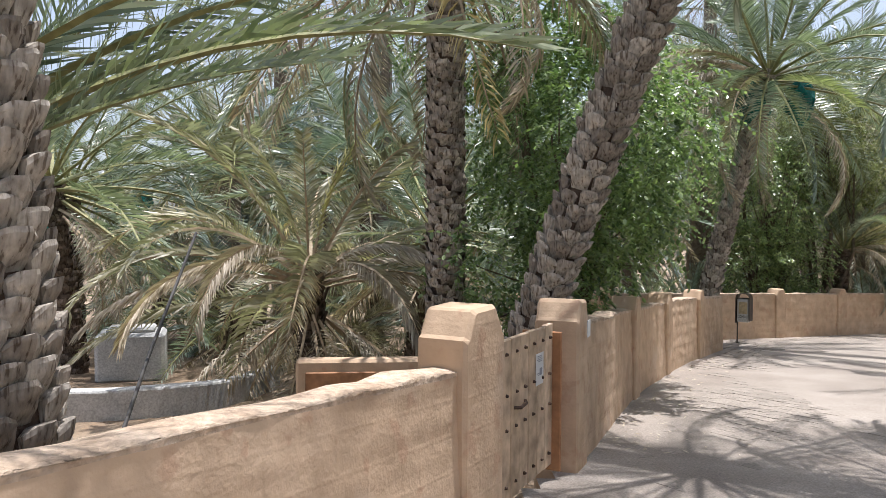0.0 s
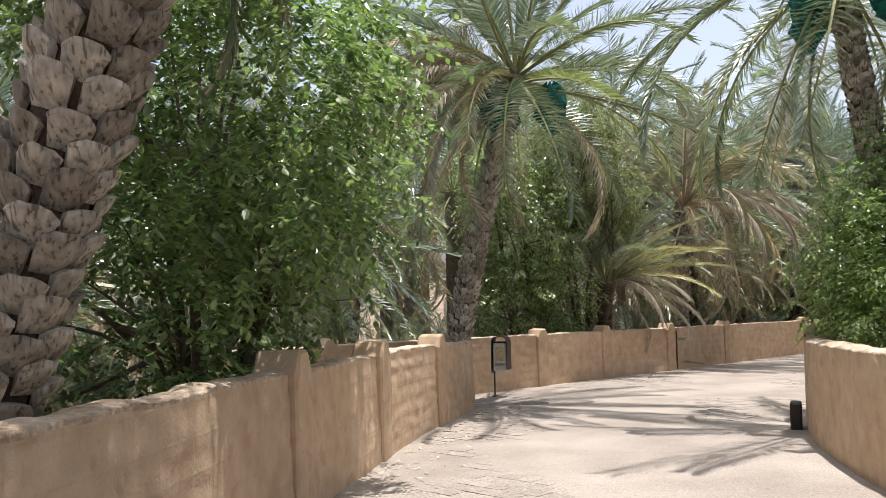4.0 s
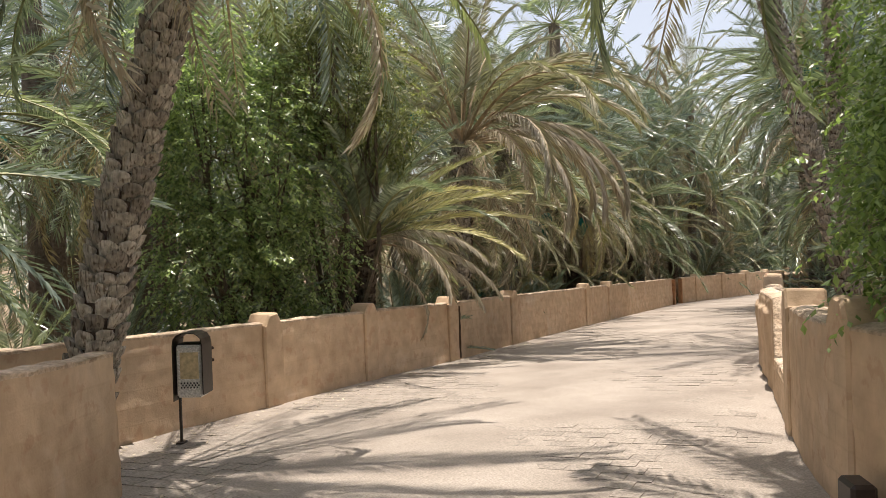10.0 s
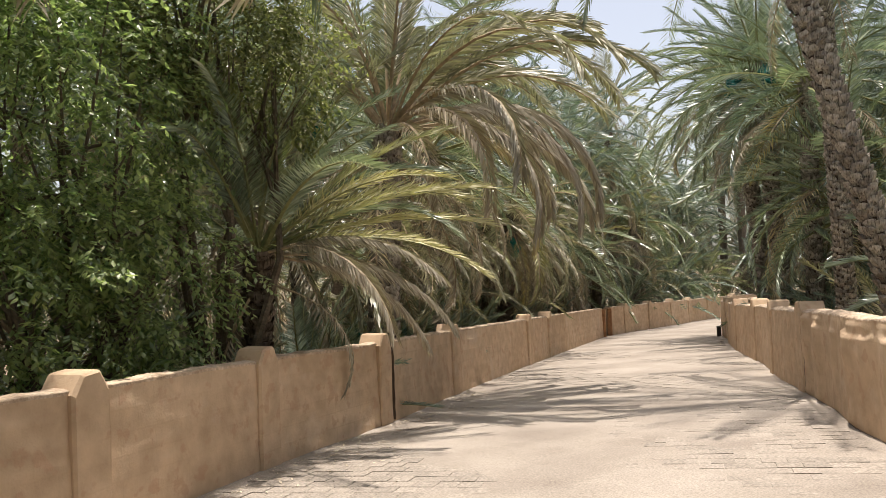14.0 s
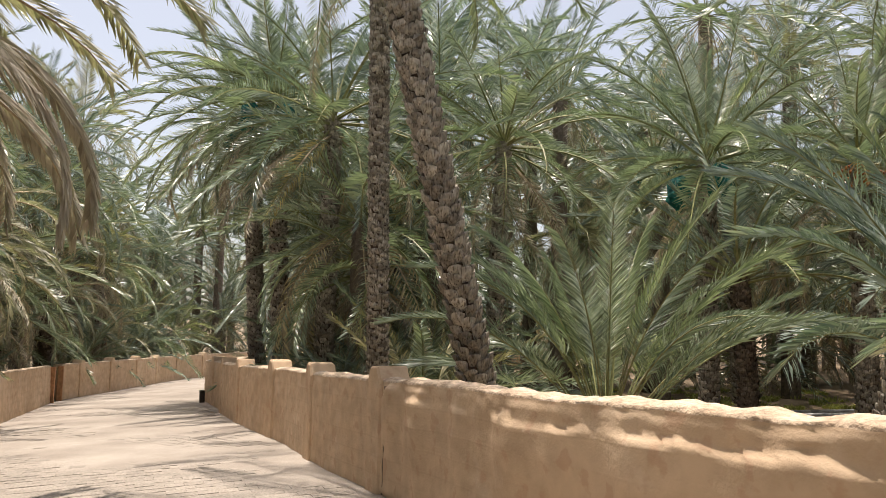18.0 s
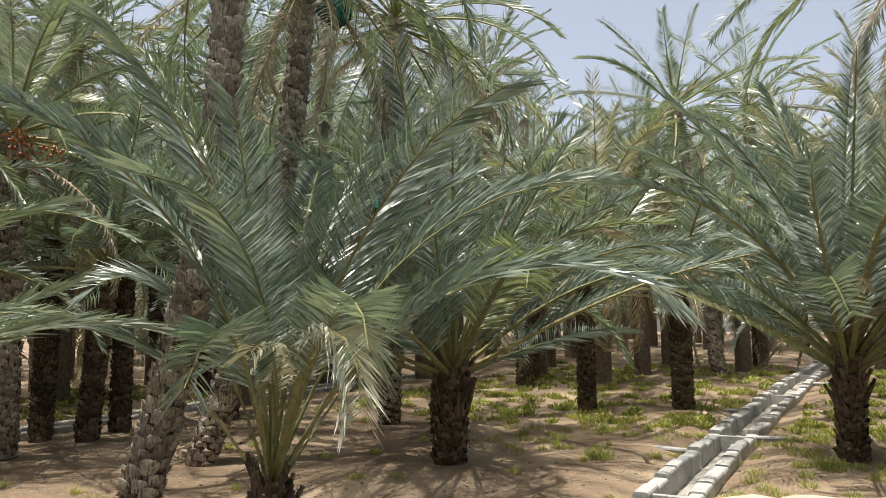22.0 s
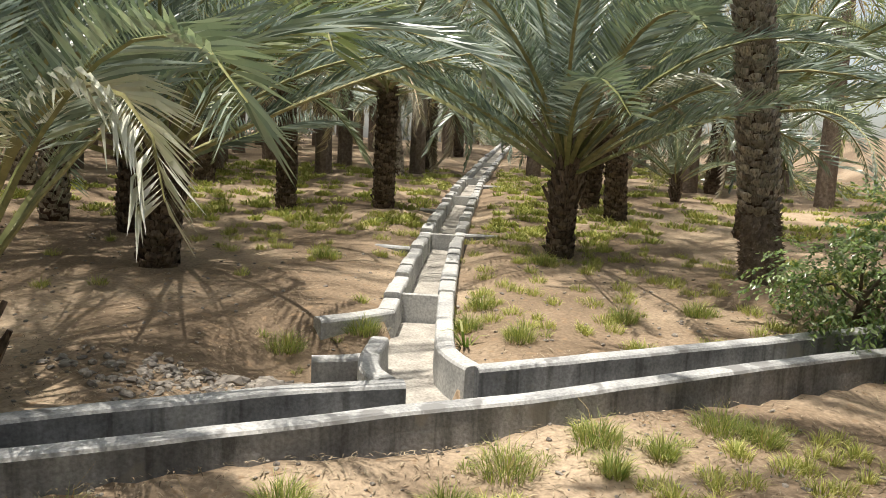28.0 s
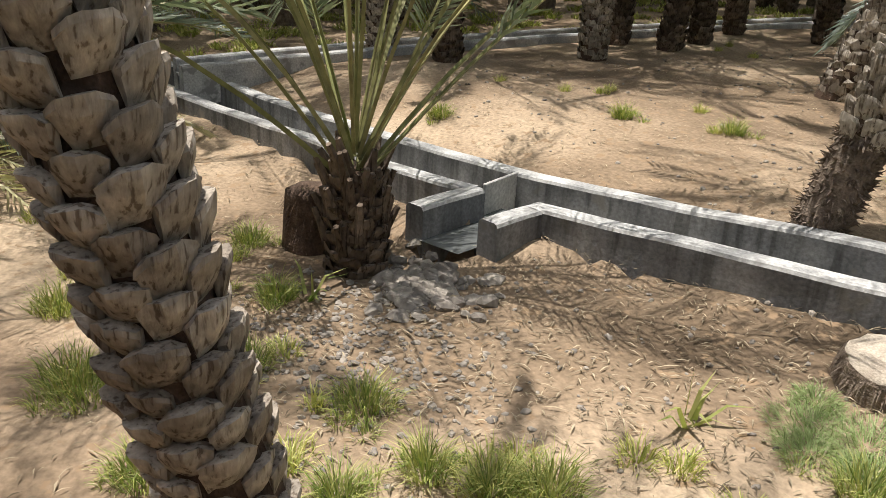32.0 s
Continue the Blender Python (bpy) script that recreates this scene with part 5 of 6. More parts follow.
def leafy(name, base, blobs, leaves, size, label, seed, stems=4, mat=None, clear=None):
    """A many-stemmed tree: trunk, limbs, and a crown of single leaves in uneven clumps."""
    rng = random.Random(seed)
    base = Vector(base)
    root = thing(name, Matrix.Translation(base), label, "tree")
    tb = Build()
    for k in range(stems):
        c = Vector(blobs[k % len(blobs)][0]) - base
        mid = c * 0.5 + Vector((rng.uniform(-0.4, 0.4), rng.uniform(-0.4, 0.4), 0.1))
        tb.tube([(rng.uniform(-0.15, 0.15), rng.uniform(-0.15, 0.15), -0.2), mid * 0.55, mid, c], [0.08, 0.06, 0.045, 0.015], 7)
        for _ in range(7):
            br = blobs[k % len(blobs)][1]
            e = c + Vector((rng.uniform(-0.7, 0.7) * br[0], rng.uniform(-0.7, 0.7) * br[1], rng.uniform(-0.7, 0.7) * br[2]))
            tb.tube([mid.lerp(c, rng.uniform(0, 0.9)), (mid + e) * 0.5 + Vector((0, 0, 0.2)), e], [0.025, 0.015, 0.005], 5)
    part("trunk", tb, WOODBARK, root)
    b = Build()
    per = 44
    total = sum(r[0] * r[1] * r[2] for _, r in blobs)
    for c, r in blobs:
        clumps = max(3, int(leaves * r[0] * r[1] * r[2] / total / per))
        for _ in range(clumps):
            d = Vector((rng.gauss(0, 1), rng.gauss(0, 1), rng.gauss(0, 1))).normalized()
            rad = rng.uniform(0.35, 1.0) ** 0.45 * rng.uniform(0.75, 1.1)
            cc = Vector(c) - base + Vector((d.x * r[0], d.y * r[1], d.z * r[2])) * rad
            if clear and clear(cc + base):
                continue
            for _ in range(4):  # leafy twigs that grow outward and droop
                g = (d * 0.8 + Vector((rng.gauss(0, 0.6), rng.gauss(0, 0.6), rng.gauss(-0.1, 0.5)))).normalized()
                o, step = cc + Vector((rng.gauss(0, 0.09), rng.gauss(0, 0.09), rng.gauss(0, 0.09))), rng.uniform(0.026, 0.042) * size / 0.09
                for k in range(11):
                    g = (g + Vector((0, 0, -0.09))).normalized()
                    o = o + g * step
                    w = g.cross(Vector((rng.uniform(-0.5, 0.5), rng.uniform(-0.5, 0.5), 1))).normalized()
                    t = (g * 0.55 + w * (0.8 if k % 2 else -0.8) + Vector((rng.gauss(0, 0.2), rng.gauss(0, 0.2), rng.uniform(-0.75, 0.1)))).normalized()
                    w = t.cross(Vector((rng.uniform(-0.5, 0.5), rng.uniform(-0.5, 0.5), 1))).normalized()
                    n = t.cross(w)
                    q = size * rng.uniform(0.65, 1.2)
                    if size > 0.085 and size < 0.088:
                        b.add([o, o + t * q * 0.3 + w * q * 0.24 + n * q * 0.03, o + t * q * 0.62 + w * q * 0.22, o + t * q - n * q * 0.08, o + t * q * 0.62 - w * q * 0.22, o + t * q * 0.3 - w * q * 0.24 + n * q * 0.03], [(0, 1, 2, 3), (0, 3, 4, 5)])
                    else:
                        b.add([o, o + t * q * 0.45 + w * q * 0.25 + n * q * 0.05, o + t * q, o + t * q * 0.45 - w * q * 0.25 + n * q * 0.05], [(0, 1, 2), (0, 2, 3)])
    part("foliage", b, mat or LEAF, root, kind="stuff")
    return root


leafy("broadleaf_tree", (1.6, 10.6, rise(1.6, 10.6)), [((1.9, 10.3, 2.75), (1.5, 2.2, 1.7)), ((2.3, 10.9, 1.65), (0.9, 1.6, 1.0)), ((1.0, 9.2, 1.0), (1.1, 1.3, 1.2)), ((1.9, 11.6, 0.6), (0.75, 1.3, 0.7)), ((2.3, 12.2, 3.2), (1.3, 1.4, 1.3)), ((0.8, 10.8, 4.2), (1.5, 1.7, 1.1)), ((1.4, 9.9, 0.5), (0.7, 0.9, 0.7)), ((2.2, 9.3, 1.75), (0.8, 0.9, 0.75))], 46000, 0.086, "dense dark-green broad-leaved tree hanging over the wall", 51, 6, clear=lambda p: p.z < 1.25 and p.x - 2.3 - (p.y - 9.25) * 0.45 > -0.3)
leafy("broadleaf_tree", (8.5, 20.9, rise(8.5, 20.9)), [((8.6, 20.9, 2.2), (1.5, 1.2, 1.9)), ((8.0, 20.4, 0.6), (1.0, 0.9, 1.1)), ((9.4, 20.8, 0.7), (0.95, 0.8, 1.1)), ((8.6, 20.5, -0.3), (1.3, 0.6, 0.6)), ((8.0, 20.9, 3.4), (1.0, 1.0, 0.9))], 36000, 0.09, "dense dark broad-leaved tree with thin stems behind the wall", 52, 9, mat=LEAF_DARK)
leafy("broadleaf_tree", (10.4, 21.4, rise(10.4, 21.4)), [((10.3, 21.0, 3.6), (1.2, 1.1, 1.2)), ((11.0, 21.0, 3.0), (0.9, 0.9, 0.8)), ((10.0, 20.9, 4.8), (1.2, 1.0, 0.9))], 20000, 0.08, "olive-green small-leaved tree with a sparse crown above the wall", 55, 5, mat=LEAF_OLIVE)
leafy("broadleaf_shrub", (9.4, 10.9, rise(9.4, 10.9)), [((9.5, 10.8, 1.2), (1.3, 1.2, 1.0)), ((9.3, 10.9, 0.7), (0.9, 0.9, 0.7)), ((10.2, 11.3, 2.0), (1.1, 1.1, 1.0)), ((8.7, 9.9, 0.6), (0.8, 0.9, 0.7))], 52000, 0.066, "bright green leafy shrub growing over the wall", 53, 6, mat=LEAF_BRIGHT)
leafy("broadleaf_shrub", (10.3, 8.0, rise(10.3, 8.0)), [((11.2, 8.2, -1.0), (0.8, 0.9, 0.55)), ((10.5, 8.0, -0.6), (0.9, 0.9, 0.7)), ((9.8, 8.0, -0.4), (0.9, 0.9, 0.8))], 16000, 0.07, "low green shrub at the edge of the orchard", 54, 3)

# ---- irrigation channel ----


def kerb(line, width, ztop, depth, jitter=0.006, seed=0):
    """A cast channel wall with softened edges along a line of its crest."""
    b = Build()
    w = width / 2
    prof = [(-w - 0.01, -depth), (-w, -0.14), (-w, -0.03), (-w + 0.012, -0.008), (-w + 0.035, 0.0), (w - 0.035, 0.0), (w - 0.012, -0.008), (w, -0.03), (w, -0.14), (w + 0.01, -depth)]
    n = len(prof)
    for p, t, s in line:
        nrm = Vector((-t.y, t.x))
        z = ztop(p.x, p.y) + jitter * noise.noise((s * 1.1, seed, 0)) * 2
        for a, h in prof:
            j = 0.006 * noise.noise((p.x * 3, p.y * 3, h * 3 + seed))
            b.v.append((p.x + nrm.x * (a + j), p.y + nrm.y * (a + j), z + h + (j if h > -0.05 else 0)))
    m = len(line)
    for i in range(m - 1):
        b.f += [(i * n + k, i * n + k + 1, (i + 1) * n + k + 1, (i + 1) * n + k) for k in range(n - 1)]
        # slot 1: crest; slot 0: sides, which can take a darker, shade-toned colour
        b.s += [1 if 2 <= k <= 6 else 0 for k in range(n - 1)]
    b.f += [tuple(range(n)), tuple(range((m - 1) * n, m * n))[::-1]]
    b.s += [0, 0]
    return b


def cross_z(x, y):
    return max(channel_z(x, y), orchard_z(x, y) + 0.04)


def bed(line_l, line_r, drop, ztop, n=60):
    b = Build()
    for k in range(n + 1):
        for ln in (line_l, line_r):
            p = ln[round(k / n * (len(ln) - 1))][0]
            b.v.append((p.x, p.y, ztop(p.x, p.y) - drop))
    b.f = [(2 * k, 2 * k + 1, 2 * k + 3, 2 * k + 2) for k in range(n)]
    b.s = [0] * n
    return b


N_A = [(6.0, 6.1), (8.0, 7.15), (10.0, 8.25), (12.28, 9.42), (14.4, 10.6), (15.53, 11.15), (16.74, 11.75), (17.83, 12.3), (18.4, 12.66), (19.2, 13.1), (20.28, 13.66)]
N_B = [(20.86, 13.9), (21.35, 14.14), (22.8, 14.58), (25.4, 15.37), (28.5, 16.1), (34.0, 17.3)]
F_A = [(5.6, 5.1), (8.0, 6.5), (10.0, 7.55), (12.0, 8.6), (13.9, 9.58), (14.87, 10.05)]
F_B = [(15.36, 10.5), (16.2, 10.8), (17.33, 11.36), (18.24, 11.86), (18.85, 12.1), (20.75, 13.16), (21.64, 13.52), (22.8, 13.9), (25.2, 14.55), (28.5, 15.3), (34.0, 16.5)]
X_R = [(14.87, 10.05), (15.06, 9.75), (15.17, 9.3), (15.3, 7.6), (15.42, 4.5), (15.47, 0.0), (15.45, -7.0), (15.1, -20.0), (14.75, -33.0)]
X_L1 = [(15.5, 10.45), (15.66, 10.2), (15.72, 9.9), (15.74, 9.35)]
X_L2 = [(15.84, 8.35), (15.86, 7.8), (15.96, 4.5), (16.02, 0.0), (16.0, -7.0), (15.7, -20.0), (15.3, -33.0)]
chan = thing("irrigation_channel", Matrix.Identity(4), "grey concrete irrigation channel with a side branch between the palms", "channel")
# crest pale from wear; sides carry painted shade in their darker grey
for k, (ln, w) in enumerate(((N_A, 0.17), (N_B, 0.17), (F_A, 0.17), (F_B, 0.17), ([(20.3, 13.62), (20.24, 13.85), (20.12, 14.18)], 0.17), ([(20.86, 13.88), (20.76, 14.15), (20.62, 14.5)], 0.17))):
    part("channel_wall", kerb(resample(ln, 0.12), w, channel_z, 0.6, 0.008, k), [CONCRETE, CREST], chan, "grey concrete wall with shade-toned sides and a pale worn crest")
part("channel_bed", bed(resample(N_A[:-1] + [(20.5, 13.75)] + N_B, 0.2), resample(F_A + F_B, 0.2), 0.3, channel_z, 120), SILT, chan, "pale silt-covered bed")
part("channel_bed", bed(resample([(20.55, 13.4), (20.2, 14.35)], 0.1), resample([(20.95, 13.6), (20.58, 14.5)], 0.1), 0.24, channel_z, 8), WATER, chan, "wet outlet bed")
for k, (x, y, a) in enumerate(((17.62, 11.83, 0.5), (20.98, 13.6, 0.5))):
    gb = Build()
    gb.box(0, 0, 0.0, 0.03, 0.5, 0.34, bevel=0.006)
    part("sluice_plate", gb, WHITE_SLAB, chan, "thin pale sluice plate", m=Matrix.Translation((x, y, channel_z(x, y) - 0.16)) @ Matrix.Rotation(a, 4, "Z"))

branch = thing("branch_channel", Matrix.Identity(4), "stepped concrete branch channel running straight through the orchard", "channel")
part("channel_wall", kerb(resample(X_L1, 0.1), 0.17, channel_z, 0.5, 0.006, 11), [WHITE_SLAB, WHITE_SLAB], branch)
part("channel_wall", kerb(resample(X_R[:4], 0.1), 0.17, cross_z, 0.5, 0.006, 12), [WHITE_SLAB, WHITE_SLAB], branch)
part("channel_wall", kerb(resample([(15.82, 8.3), (16.1, 8.62), (16.42, 8.85)], 0.1), 0.2, channel_z, 0.5, 0.006, 13), [WHITE_SLAB, WHITE_SLAB], branch)
part("channel_wall", kerb(resample([(15.75, 9.3), (16.0, 9.42), (16.3, 9.5)], 0.1), 0.16, lambda x, y: channel_z(x, y) - 0.17, 0.4, 0.006, 14), [WHITE_SLAB, WHITE_SLAB], branch)
rb = random.Random(5)
for ln in (X_R[3:], X_L2):
    pts = resample(ln, 0.04)
    i = 0
    while i < len(pts) - 3:
        n = rb.choice((9, 11, 12, 14)) if pts[i][0].y > -9 else 36
        seg = pts[i:min(i + n, len(pts) - 1)]  # a joint is left before the next block
        if len(seg) > 2:
            dz = rb.uniform(-0.045, 0.045)
            part("kerb_block", kerb(seg, 0.18 + rb.uniform(-0.015, 0.02), lambda x, y: cross_z(x, y) + dz, 0.45, 0.004, i), [WHITE_SLAB, WHITE_SLAB], branch)
        i += n
lx, rx = resample([(15.56, 10.6)] + X_L1[1:] + X_L2, 0.2), resample([(14.98, 10.35)] + X_R[1:], 0.2)
for k, (a, bb, lift) in enumerate(((10.7, 7.72, 0.0), (7.72, 3.62, 0.09), (3.62, -2.0, 0.16), (-2.0, -6.8, 0.2), (-6.8, -33.0, 0.24))):
    l = [q for q in lx if bb <= q[0].y <= a]
    r = [q for q in rx if bb <= q[0].y <= a]
    part("branch_bed", bed(l, r, 0.32 - lift * 0.6, cross_z, 30), SILT, branch, "pale dry channel bed")
for y in (7.7, 3.6, -2.0, -6.8, -14.0):
    x0 = min(rx, key=lambda q: abs(q[0].y - y))[0].x
    x1 = min(lx, key=lambda q: abs(q[0].y - y))[0].x
    gb = Build()
    gb.box(0, 0, 0, x1 - x0, 0.06, 0.36, bevel=0.01)
    part("drop_slab", gb, WHITE_SLAB, branch, "pale cross slab", m=Matrix.Translation(((x0 + x1) / 2, y, cross_z(x0, y) - 0.2)))
for y, sgn in ((4.9, 1), (3.4, -1), (0.6, 1), (-5.0, -1)):
    x0 = 15.95 if sgn > 0 else 15.45
    # same split here: shade-toned sides under a worn crest
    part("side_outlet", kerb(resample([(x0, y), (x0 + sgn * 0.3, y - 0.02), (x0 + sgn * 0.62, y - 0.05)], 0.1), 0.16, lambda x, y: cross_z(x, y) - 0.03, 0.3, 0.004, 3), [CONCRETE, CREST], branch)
back = thing("back_channel", Matrix.Identity(4), "low concrete channel along the far side of the clearing", "channel")
BK = [(26.2, 15.35), (26.5, 13.6), (26.75, 11.8), (26.85, 9.0), (26.7, 5.5), (26.4, 1.8), (26.1, -3.0)]
for k, off in enumerate((0.0, 0.6)):
    part("channel_wall", kerb(resample([(x + off, y) for x, y in BK], 0.25), 0.16, lambda x, y: orchard_z(x, y) + 0.12, 0.5, 0.006, 20 + k), [CREST, CREST], back)
part("channel_bed", bed(resample(BK, 0.3), resample([(x + 0.6, y) for x, y in BK], 0.3), 0.05, orchard_z), CONCRETE, back)

# ---- stumps, rubble ----


def stump(x, y, r, h, label, top, name="palm_stump", seed=0, tip=0.0):
    rng = random.Random(seed)
    root = thing(name, Matrix.Translation((x, y, rise(x, y))) @ Matrix.Rotation(tip, 4, (-0.86, -0.5, 0)), label, "tree stump")
    b = Build()
    n = 22
    rr = [1 + rng.uniform(-0.07, 0.07) for _ in range(n)]
    for z, f in ((-0.2, 1.2), (0.0, 1.16), (h * 0.5, 1.08), (h - 0.02, 1.0), (h, 0.96)):
        for k in range(n):
            a = k * 2 * math.pi / n
            b.v.append((math.cos(a) * r * f * rr[k], math.sin(a) * r * f * rr[k], z + 0.02 * rng.uniform(-1, 1) * (z < h - 0.03)))
    b.f = [(i * n + k, i * n + (k + 1) % n, i * n + n + (k + 1) % n, i * n + n + k) for i in range(4) for k in range(n)]
    b.s = [0] * len(b.f)
    for k in range(260):
        a, z = rng.uniform(0, 6.283), rng.uniform(0, h)
        p = Vector((math.cos(a) * r * 1.03, math.sin(a) * r * 1.03, z))
        o = Vector((math.cos(a), math.sin(a), 0))
        q = p + o * rng.uniform(0.02, 0.06) - Vector((0, 0, rng.uniform(0.05, 0.12)))
        s = Vector((-o.y, o.x, 0)) * 0.006
        b.add([p - s, p + s, q], [(0, 1, 2)])
    part("bark", b, ROOTS if top is CUTWOOD else BARK, root, "fibrous root skirt")
    t = Build()
    m = [(0, 0, h + 0.012)] + [(math.cos(k * 2 * math.pi / n) * r * f * rr[k], math.sin(k * 2 * math.pi / n) * r * f * rr[k], h + z) for f, z in ((0.5, 0.012 + 0.004), (0.93, 0.004), (0.97, -0.02)) for k in range(n)]
    fc = [(0, 1 + k, 1 + (k + 1) % n) for k in range(n)] + [(1 + i * n + k, 1 + (i + 1) * n + k, 1 + (i + 1) * n + (k + 1) % n, 1 + i * n + (k + 1) % n) for i in range(2) for k in range(n)]
    t.add(m, fc)
    part("cut_face", t, top, root, "sawn face", True)
    return root


stump(17.92, 13.1, 0.215, 0.17, "sawn-off palm stump with a pale cut face in the grass", CUTWOOD, seed=1, tip=0.24)
stump(20.98, 15.12, 0.2, 0.42, "old dark mossy palm stump beside the channel", BARK, seed=2)


def rocks(name, spots, label, seed, flat=0.6):
    rng = random.Random(seed)
    b = Build()
    zs = ground_z([q[0] for q in spots], [q[1] for q in spots])
    for (x, y, r), z in zip(spots, zs.tolist()):
        s = [r * rng.uniform(0.7, 1.3) for _ in range(3)]
        rot = Euler((rng.uniform(-0.4, 0.4), rng.uniform(-0.4, 0.4), rng.uniform(0, 3))).to_matrix()
        phi = (1 + 5 ** 0.5) / 2
        ico = [(-1, phi, 0), (1, phi, 0), (-1, -phi, 0), (1, -phi, 0), (0, -1, phi), (0, 1, phi), (0, -1, -phi), (0, 1, -phi), (phi, 0, -1), (phi, 0, 1), (-phi, 0, -1), (-phi, 0, 1)]
        fc = [(0, 11, 5), (0, 5, 1), (0, 1, 7), (0, 7, 10), (0, 10, 11), (1, 5, 9), (5, 11, 4), (11, 10, 2), (10, 7, 6), (7, 1, 8), (3, 9, 4), (3, 4, 2), (3, 2, 6), (3, 6, 8), (3, 8, 9), (4, 9, 5), (2, 4, 11), (6, 2, 10), (8, 6, 7), (9, 8, 1)]
        v = []
        for q in ico:
            w = rot @ Vector((q[0] * s[0], q[1] * s[1], q[2] * s[2] * flat)) * 0.53 * rng.uniform(0.78, 1.15)
            v.append((x + w.x, y + w.y, z + w.z + r * 0.15))
        b.add(v, fc)
    return whole(name, b, ROCK, label, "stones", kind="stuff")


rr_ = random.Random(8)
rocks("rubble", [(19.95 + rr_.gauss(0, 0.2), 14.72 + rr_.gauss(0, 0.16), rr_.uniform(0.025, 0.085)) for _ in range(150)] + [(19.4 + rr_.gauss(0, 0.5), 15.3 + rr_.gauss(0, 0.4), rr_.uniform(0.008, 0.028)) for _ in range(620)], "loose grey stones below the channel outlet", 3)
rocks("rubble", [(16.35 + rr_.gauss(0, 0.22), 10.2 + rr_.gauss(0, 0.13), rr_.uniform(0.04, 0.12)) for _ in range(60)] + [(17.0 + rr_.gauss(0, 0.5), 10.5 + rr_.gauss(0, 0.2), rr_.uniform(0.015, 0.05)) for _ in range(220)], "heap of broken brown stones by the channel", 4)

cl_ = [(rr_.uniform(11, 20), rr_.uniform(10.2, 16.4), rr_.uniform(0.006, 0.022)) for _ in range(1500)] + [(rr_.uniform(12, 25), rr_.uniform(5, 13), rr_.uniform(0.008, 0.03)) for _ in range(900)]
ok_ = (distance(np.array([q[0] for q in cl_]), np.array([q[1] for q in cl_]), RP) > 0.4) & inside(np.array([q[0] for q in cl_]), np.array([q[1] for q in cl_]), ORCHARD_SIDE)
rocks("clods", [q for q, o in zip(cl_, ok_.tolist()) if o], "small clods and pebbles on the dry soil", 6)

# ---- grass ----


def tufts(name, spots, mat, label, seed, blades=70, length=0.2, lean=0.5, w=0.006):
    rng = random.Random(seed)
    b = Build()
    zs = ground_z([q[0] for q in spots], [q[1] for q in spots])
    for (x, y, r), z0 in zip(spots, zs.tolist()):
        for _ in range(int(blades * (0.6 + r * 2))):
            a, d = rng.uniform(0, 6.283), r * rng.random() ** 0.7
            px, py = x + math.cos(a) * d, y + math.sin(a) * d
            z = z0 - 0.01
            h = length * rng.uniform(0.5, 1.2) * (1 - 0.4 * d / r)
            o = Vector((math.cos(a) * lean * rng.uniform(0.2, 1.3) + rng.gauss(0, 0.25), math.sin(a) * lean * rng.uniform(0.2, 1.3) + rng.gauss(0, 0.25), 1)).normalized()
            s = Vector((-o.y + rng.gauss(0, 0.3), o.x + rng.gauss(0, 0.3), 0)).normalized() * w
            p = Vector((px, py, z))
            m = p + o * h * 0.6
            t = m + (o + Vector((0, 0, -0.7))).normalized() * h * 0.45
            b.add([p - s, p + s, m + s * 0.7, m - s * 0.7, t], [(0, 1, 2, 3), (3, 2, 4)])
    return whole(name, b, mat, label, "grass", kind="stuff")


NEAR_TUFTS = [(15.83, 11.93, 0.16), (14.61, 11.3, 0.2), (13.99, 10.85, 0.16), (13.07, 10.4, 0.2), (12.8, 10.5, 0.14), (16.17, 12.3, 0.18), (14.92, 11.75, 0.13), (16.84, 12.35, 0.15), (15.35, 12.1, 0.12), (17.48, 12.55, 0.13), (13.58, 10.95, 0.09), (13.93, 11.25, 0.08), (16.64, 9.12, 0.17), (14.51, 9.06, 0.13), (17.05, 5.93, 0.15), (14.9, 7.85, 0.14), (14.2, 5.4, 0.2), (18.83, 15.5, 0.15), (18.25, 15.44, 0.1), (17.91, 15.05, 0.12), (21.17, 15.55, 0.12), (20.56, 16.8, 0.16), (20.51, 16.5, 0.14), (19.59, 16.75, 0.16), (18.73, 16.5, 0.12), (19.41, 15.92, 0.1), (20.16, 15.6, 0.1), (19.44, 16.7, 0.15), (18.23, 15.82, 0.1), (18.02, 15.25, 0.09), (22.1, 11.6, 0.1), (23.25, 13.1, 0.12), (21.2, 11.0, 0.1), (17.4, 13.9, 0.1), (16.0, 8.75, 0.16), (13.45, 8.05, 0.14), (12.6, 7.6, 0.16), (15.0, 8.6, 0.12)]
rg = random.Random(12)
more = [(rg.uniform(9.5, 17.0), 0, 0) for _ in range(90)]
more = [(x, 10.0 + (x - 12.3) * 0.5 + rg.uniform(0.35, 1.6), rg.uniform(0.05, 0.12)) for x, _, _ in more]
more += [(rg.uniform(18.5, 22.5), rg.uniform(15.6, 17.0), rg.uniform(0.05, 0.12)) for _ in range(22)]
more += [(rg.uniform(12.5, 25.5), rg.uniform(2.0, 12.5), rg.uniform(0.04, 0.09)) for _ in range(60)]
more += [(rg.uniform(9.5, 15.0), rg.uniform(4.0, 9.0), rg.uniform(0.06, 0.16)) for _ in range(110)]
more += [(rg.uniform(16.6, 18.4), rg.uniform(14.2, 16.4), rg.uniform(0.05, 0.13)) for _ in range(26)]
more += [(rg.uniform(12.5, 19.5), rg.uniform(1.5, 6.0), rg.uniform(0.06, 0.16)) for _ in range(90)]
